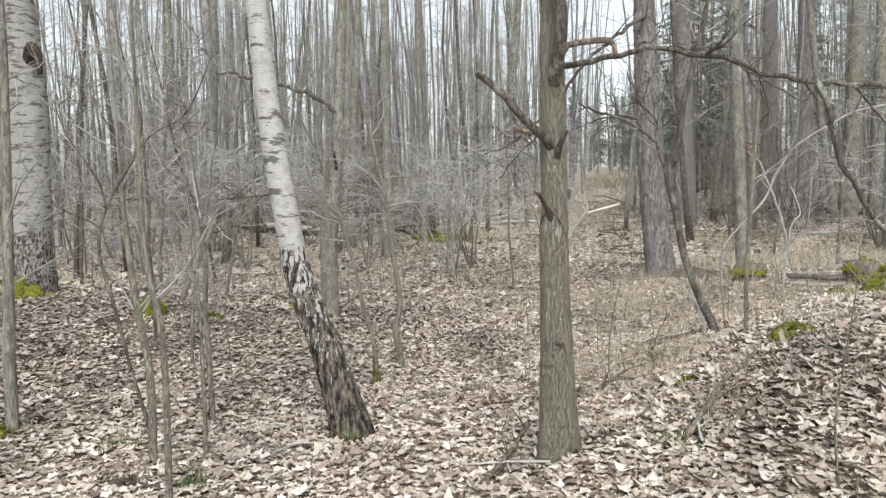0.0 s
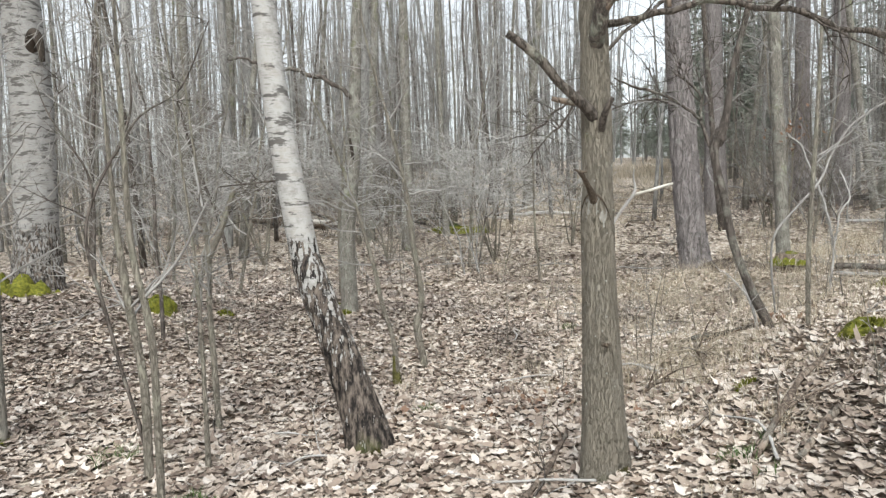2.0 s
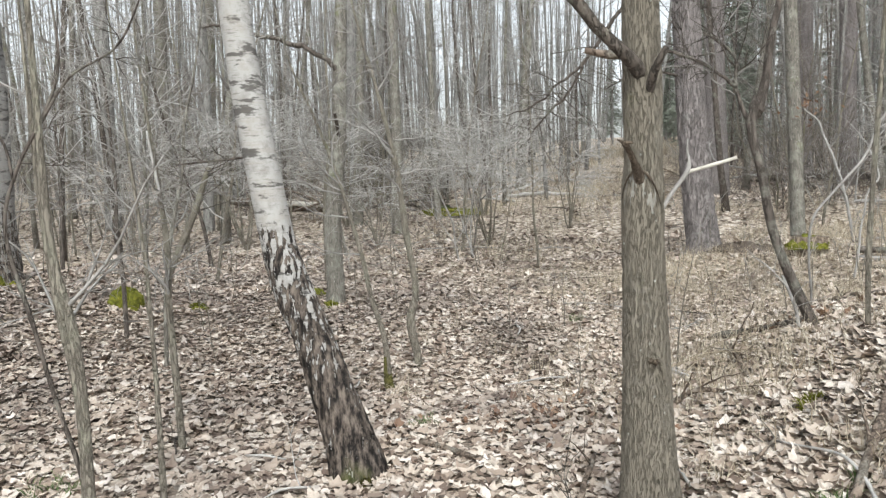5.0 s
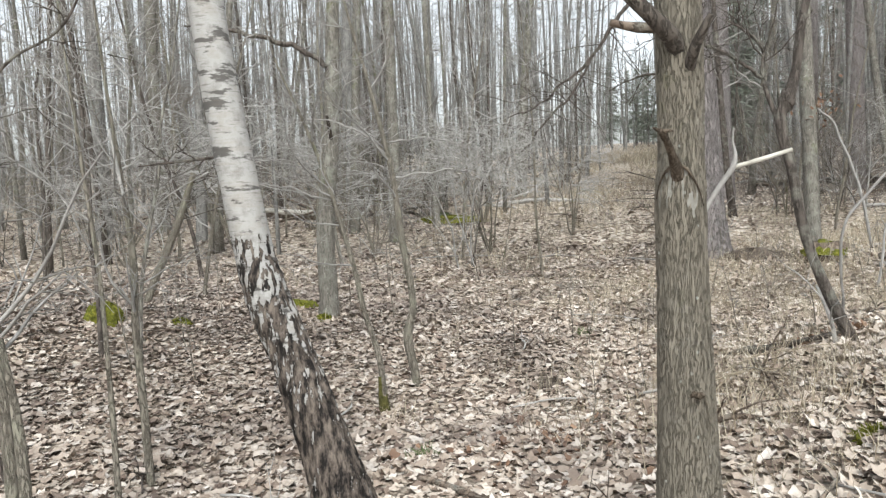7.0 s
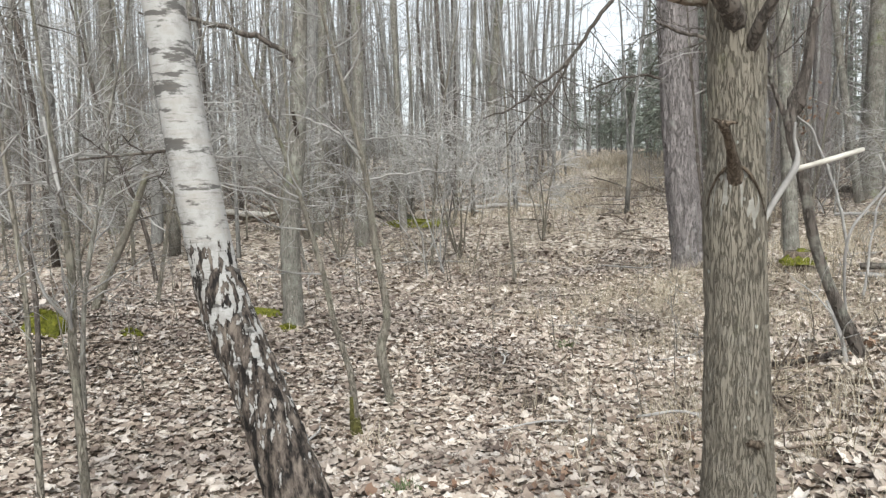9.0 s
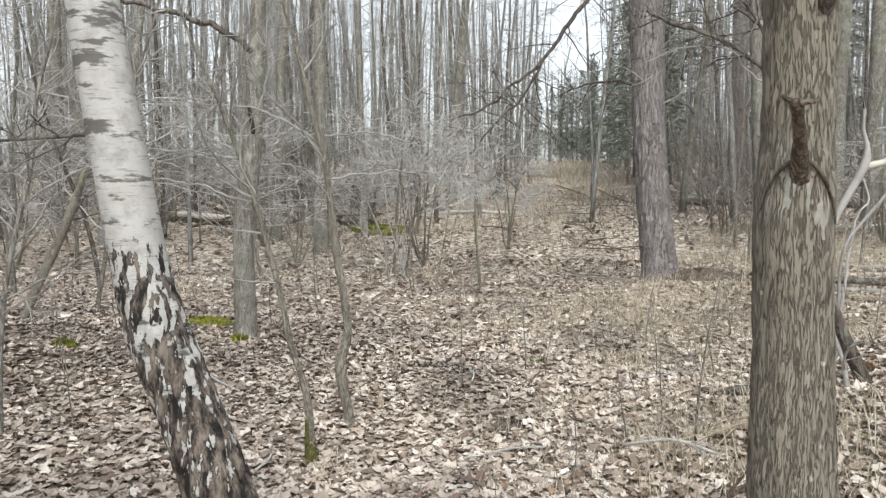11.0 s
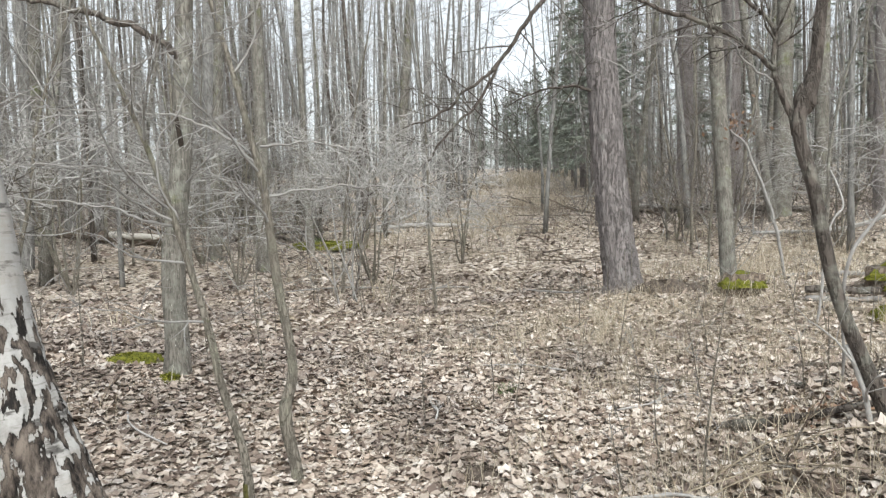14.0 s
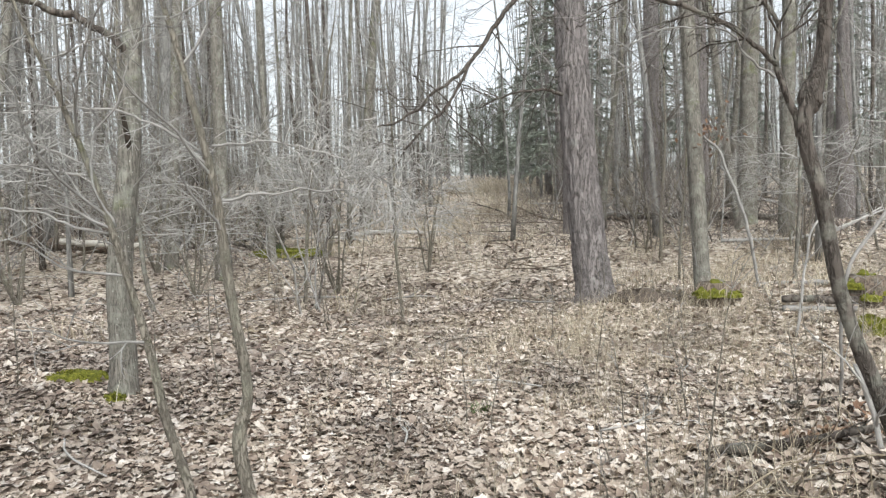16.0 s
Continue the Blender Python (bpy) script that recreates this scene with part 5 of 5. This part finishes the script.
# ---- moss, stumps and soil ----
def tuft_blob(name, x, y, size, material, label, category, lumps=5, seed=1):
    rr = random.Random(seed)
    z = g(x, y) - 0.03
    geo = Geo()
    geo.blob((x, y, z), size, 22, 10, 0.35, seed)
    for _ in range(lumps):
        a, f = rr.uniform(0, 6.28), rr.uniform(0.4, 0.9)
        geo.blob((x + size[0] * f * math.cos(a), y + size[1] * f * math.sin(a), z), (size[0] * rr.uniform(0.3, 0.5), size[1] * rr.uniform(0.3, 0.5), size[2] * rr.uniform(0.4, 0.9)), 14, 7, 0.4, seed + a)
    for _ in range(int(500 * size[0] / 0.2)):
        a, th = rr.uniform(0, 6.28), rr.uniform(0, 1.5)
        w = Vector((math.sin(th) * math.cos(a) * size[0], math.sin(th) * math.sin(a) * size[1], math.cos(th) * size[2])) * 0.98
        p = Vector((x, y, z)) + w
        e = Vector((rr.gauss(0, 0.006), rr.gauss(0, 0.006), 0.004))
        k = len(geo.v)
        geo.v += [p - e, p + e, p + w.normalized() * rr.uniform(0.008, 0.03) + e]
        geo.f.append((k, k + 1, k + 2))
    return solid(name, geo, material, label, category, "moss clumps" if category == "moss" else "", at=(x, y, z))


tuft_blob("moss_clump", -5.15, 5.85, (0.19, 0.18, 0.22), M_MOSS, "bright green moss-covered stone among leaves", "moss", 3, 2)
tuft_blob("moss_clump", -4.6, 8.0, (0.3, 0.22, 0.12), M_MOSS, "low green moss cushion beside a grey tree", "moss", 5, 3)
tuft_blob("moss_clump", -4.6, 6.25, (0.13, 0.1, 0.07), M_MOSS, "small green moss cushion on leaves", "moss", 3, 4)
tuft_blob("moss_clump", 1.72, 4.98, (0.17, 0.15, 0.1), M_MOSS, "bright green moss cushion on the bank", "moss", 6, 5)
tuft_blob("moss_clump", 1.1, 4.55, (0.1, 0.08, 0.06), M_MOSS, "small green moss tuft on the bank", "moss", 3, 6)
tuft_blob("moss_clump", 2.5, 7.0, (0.26, 0.22, 0.18), M_MOSS, "mossy hump on the bank", "moss", 6, 7)
tuft_blob("moss_clump", -3.9, 7.62, (0.12, 0.08, 0.08), M_MOSS, "green moss at the foot of a grey tree", "moss", 3, 8)
tuft_blob("moss_clump", -3.3, 2.8, (0.14, 0.13, 0.08), M_MOSS, "dull moss at the foot of a young tree", "moss", 3, 9)
tuft_blob("moss_clump", 0.6, 3.53, (0.045, 0.04, 0.05), M_DULL_MOSS, "green moss at the foot of the maple", "moss", 2, 10)
tuft_blob("moss_clump", -0.98, 3.76, (0.07, 0.06, 0.05), M_DULL_MOSS, "dull moss at the foot of the birch", "moss", 2, 12)
tuft_blob("moss_clump", -7.0, 17.2, (0.9, 0.6, 0.16), M_MOSS, "low mossy hummock under the trees", "moss", 8, 14)
tuft_blob("moss_clump", 2.17, 10.45, (0.2, 0.2, 0.17), M_MOSS, "mossy lump beside stacked logs", "moss", 4, 15)
tuft_blob("soil_patch", -1.72, 2.5, (0.24, 0.16, 0.05), M_SOIL, "bare dark soil between fallen leaves", "soil", 5, 21)
# a low dark mound showing between the leaves
tuft_blob("soil_patch", -0.95, 6.6, (0.2, 0.17, 0.045), M_SOIL, "low dark mound between fallen leaves", "soil", 6, 23)
tuft_blob("soil_mound", 0.1, 12.45, (0.42, 0.3, 0.16), M_SOIL, "heap of dark bare soil beside the pine", "soil", 6, 11)


def mossy_stump(x, y, r, h, label, seed):
    z = g(x, y)
    t = thing("stump", (x, y, z), label, "stump", "stumps")
    geo = Geo()
    geo.tube([(x, y, z - 0.1), (x, y, z + h * 0.5), (x, y, z + h)], [r * 1.15, r, r * 0.92], 18, 0.3, seed)
    part("stump_wood", geo, M_DEAD, t)
    geo = Geo()
    rr = random.Random(seed)
    for _ in range(14):
        a, f = rr.uniform(0, 6.28), math.sqrt(rr.random())
        geo.blob((x + r * f * math.cos(a), y + r * f * math.sin(a), z + h * rr.uniform(0.15, 0.9) * (1.15 - f * 0.5)), (r * 0.5, r * 0.5, h * rr.uniform(0.2, 0.35)), 12, 6, 0.5, a)
    part("moss_cap", geo, M_MOSS, t, "ragged green moss cap")


mossy_stump(1.02, 12.1, 0.23, 0.26, "low stump covered in green moss in front of a slim tree", 3)
mossy_stump(2.55, 11.9, 0.25, 0.28, "low mossy stump in dry grass", 5)

# russet leaves still on a branch
geo = Geo()
for _ in range(70):
    p = Vector((0.95 + SR.gauss(0, 0.16), 12.7 + SR.gauss(0, 0.16), 2.2 + SR.gauss(0, 0.14)))
    u, w = Vector((SR.gauss(0, 1), SR.gauss(0, 1), SR.gauss(0, 1))).normalized() * 0.035, Vector((SR.gauss(0, 1), SR.gauss(0, 1), SR.gauss(0, 1))).normalized() * 0.022
    k = len(geo.v)
    geo.v += [p - u, p + w, p + u, p - w]
    geo.f += [(k, k + 1, k + 2), (k, k + 2, k + 3)]
leafy = thing("leafy_branch", (0.93, 12.68, 2.0), "twigs with withered russet leaves still on", "branch")
tagged(part("leaves", geo, M_RUST, leafy), kind="stuff")
geo = Geo()
sprig(geo, (0.93, 12.68, 2.0), (0.1, 0.1, 0.9), 0.45, 0.009, 1, SR, 4, kids=7)
part("stem", geo, M_DARK, leafy)


# ---- conifers along the ride ----
def spruce(at, height, rr, label):
    t = thing("spruce", at, label, "conifer", "conifers")
    trunk = Geo()
    trunk.tube(*wander(Vector(at) - Vector((0, 0, 0.1)), (0, 0, 1), height, height * 0.011, 0.02, 10, 0.004, 0.02, rr), 8, 0.05)
    part("trunk", trunk, M_PINE, t)
    geo = Geo()
    z = height * 0.1
    while z < height:
        f = z / height
        for _ in range(rr.randint(3, 6)):
            a = rr.uniform(0, 6.28)
            L = height * 0.19 * (1.03 - f) * rr.uniform(0.6, 1.1) + 0.15
            q, w = wander(Vector(at) + Vector((0, 0, z)), (math.cos(a), math.sin(a), 0.05), L, 0.016, 0.004, 5, 0.1, -0.09, rr)
            geo.tube(q, w, 3, cap=False)
            for _ in range(int(16 + L * 10)):
                i = rr.uniform(0.6, 4.99)
                p = q[int(i)].lerp(q[int(i) + 1], i % 1)
                e = Vector((math.cos(a) + rr.gauss(0, 0.8), math.sin(a) + rr.gauss(0, 0.8), rr.uniform(-0.9, 0.2))).normalized()
                s = e.cross(Vector((rr.gauss(0, 1), rr.gauss(0, 1), 1))).normalized() * 0.035
                k = len(geo.v)
                geo.v += [p - s, p + s, p + e * rr.uniform(0.15, 0.45)]
                geo.f.append((k, k + 1, k + 2))
        z += height * rr.uniform(0.008, 0.03)
    # the crown's pale needle colour includes the haze
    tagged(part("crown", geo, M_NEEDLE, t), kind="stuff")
    return t


CR = random.Random(5)
spruces = [spruce((0, 0, 0), h, CR, "grey-green spruce beside the ride, paled as if by haze") for h in (15, 11, 7)]
spots = [(-2.6, 34, 0, 1.0), (-3.6, 40, 0, 1.1), (-5.0, 48, 1, 0.9), (-7.5, 58, 1, 0.8), (-9.5, 64, 1, 0.85), (-12.5, 76, 1, 0.9), (-15.5, 84, 1, 0.9), (-19, 92, 1, 0.9), (-1.2, 43, 1, 1.0), (-10.5, 70, 1, 0.75), (-13.2, 69, 1, 0.7), (-16, 71, 1, 0.8), (-12, 78, 0, 0.7), (-8.4, 66, 1, 0.9), (-6.2, 55, 1, 0.7), (-11.6, 66, 1, 0.7), (-9.8, 64, 1, 0.6), (8.5, 37, 0, 1.1), (6.2, 44, 1, 1.1), (-3.0, 52, 1, 1.2), (10.5, 29, 1, 1.0), (-22, 95, 1, 0.9), (-26, 97, 1, 1.0), (12, 24, 0, 0.9), (4.5, 58, 0, 1.0), (14, 45, 0, 1.0), (2.2, 49, 1, 1.2), (20, 48, 0, 1.1), (6.5, 66, 0, 1.2)]
used = set()
for x, y, v, s in spots:
    m = Matrix.LocRotScale((x, y, g(x, y)), Euler((0, 0, CR.uniform(0, 6.28))), (s, s, s))
    if v not in used:
        used.add(v)
        spruces[v].matrix_basis = m
    else:
        copy_thing(spruces[v], m)
x, y = -2.0, 37.5
spruces[2].matrix_basis = Matrix.LocRotScale((x, y, g(x, y)), None, (1, 1, 1))
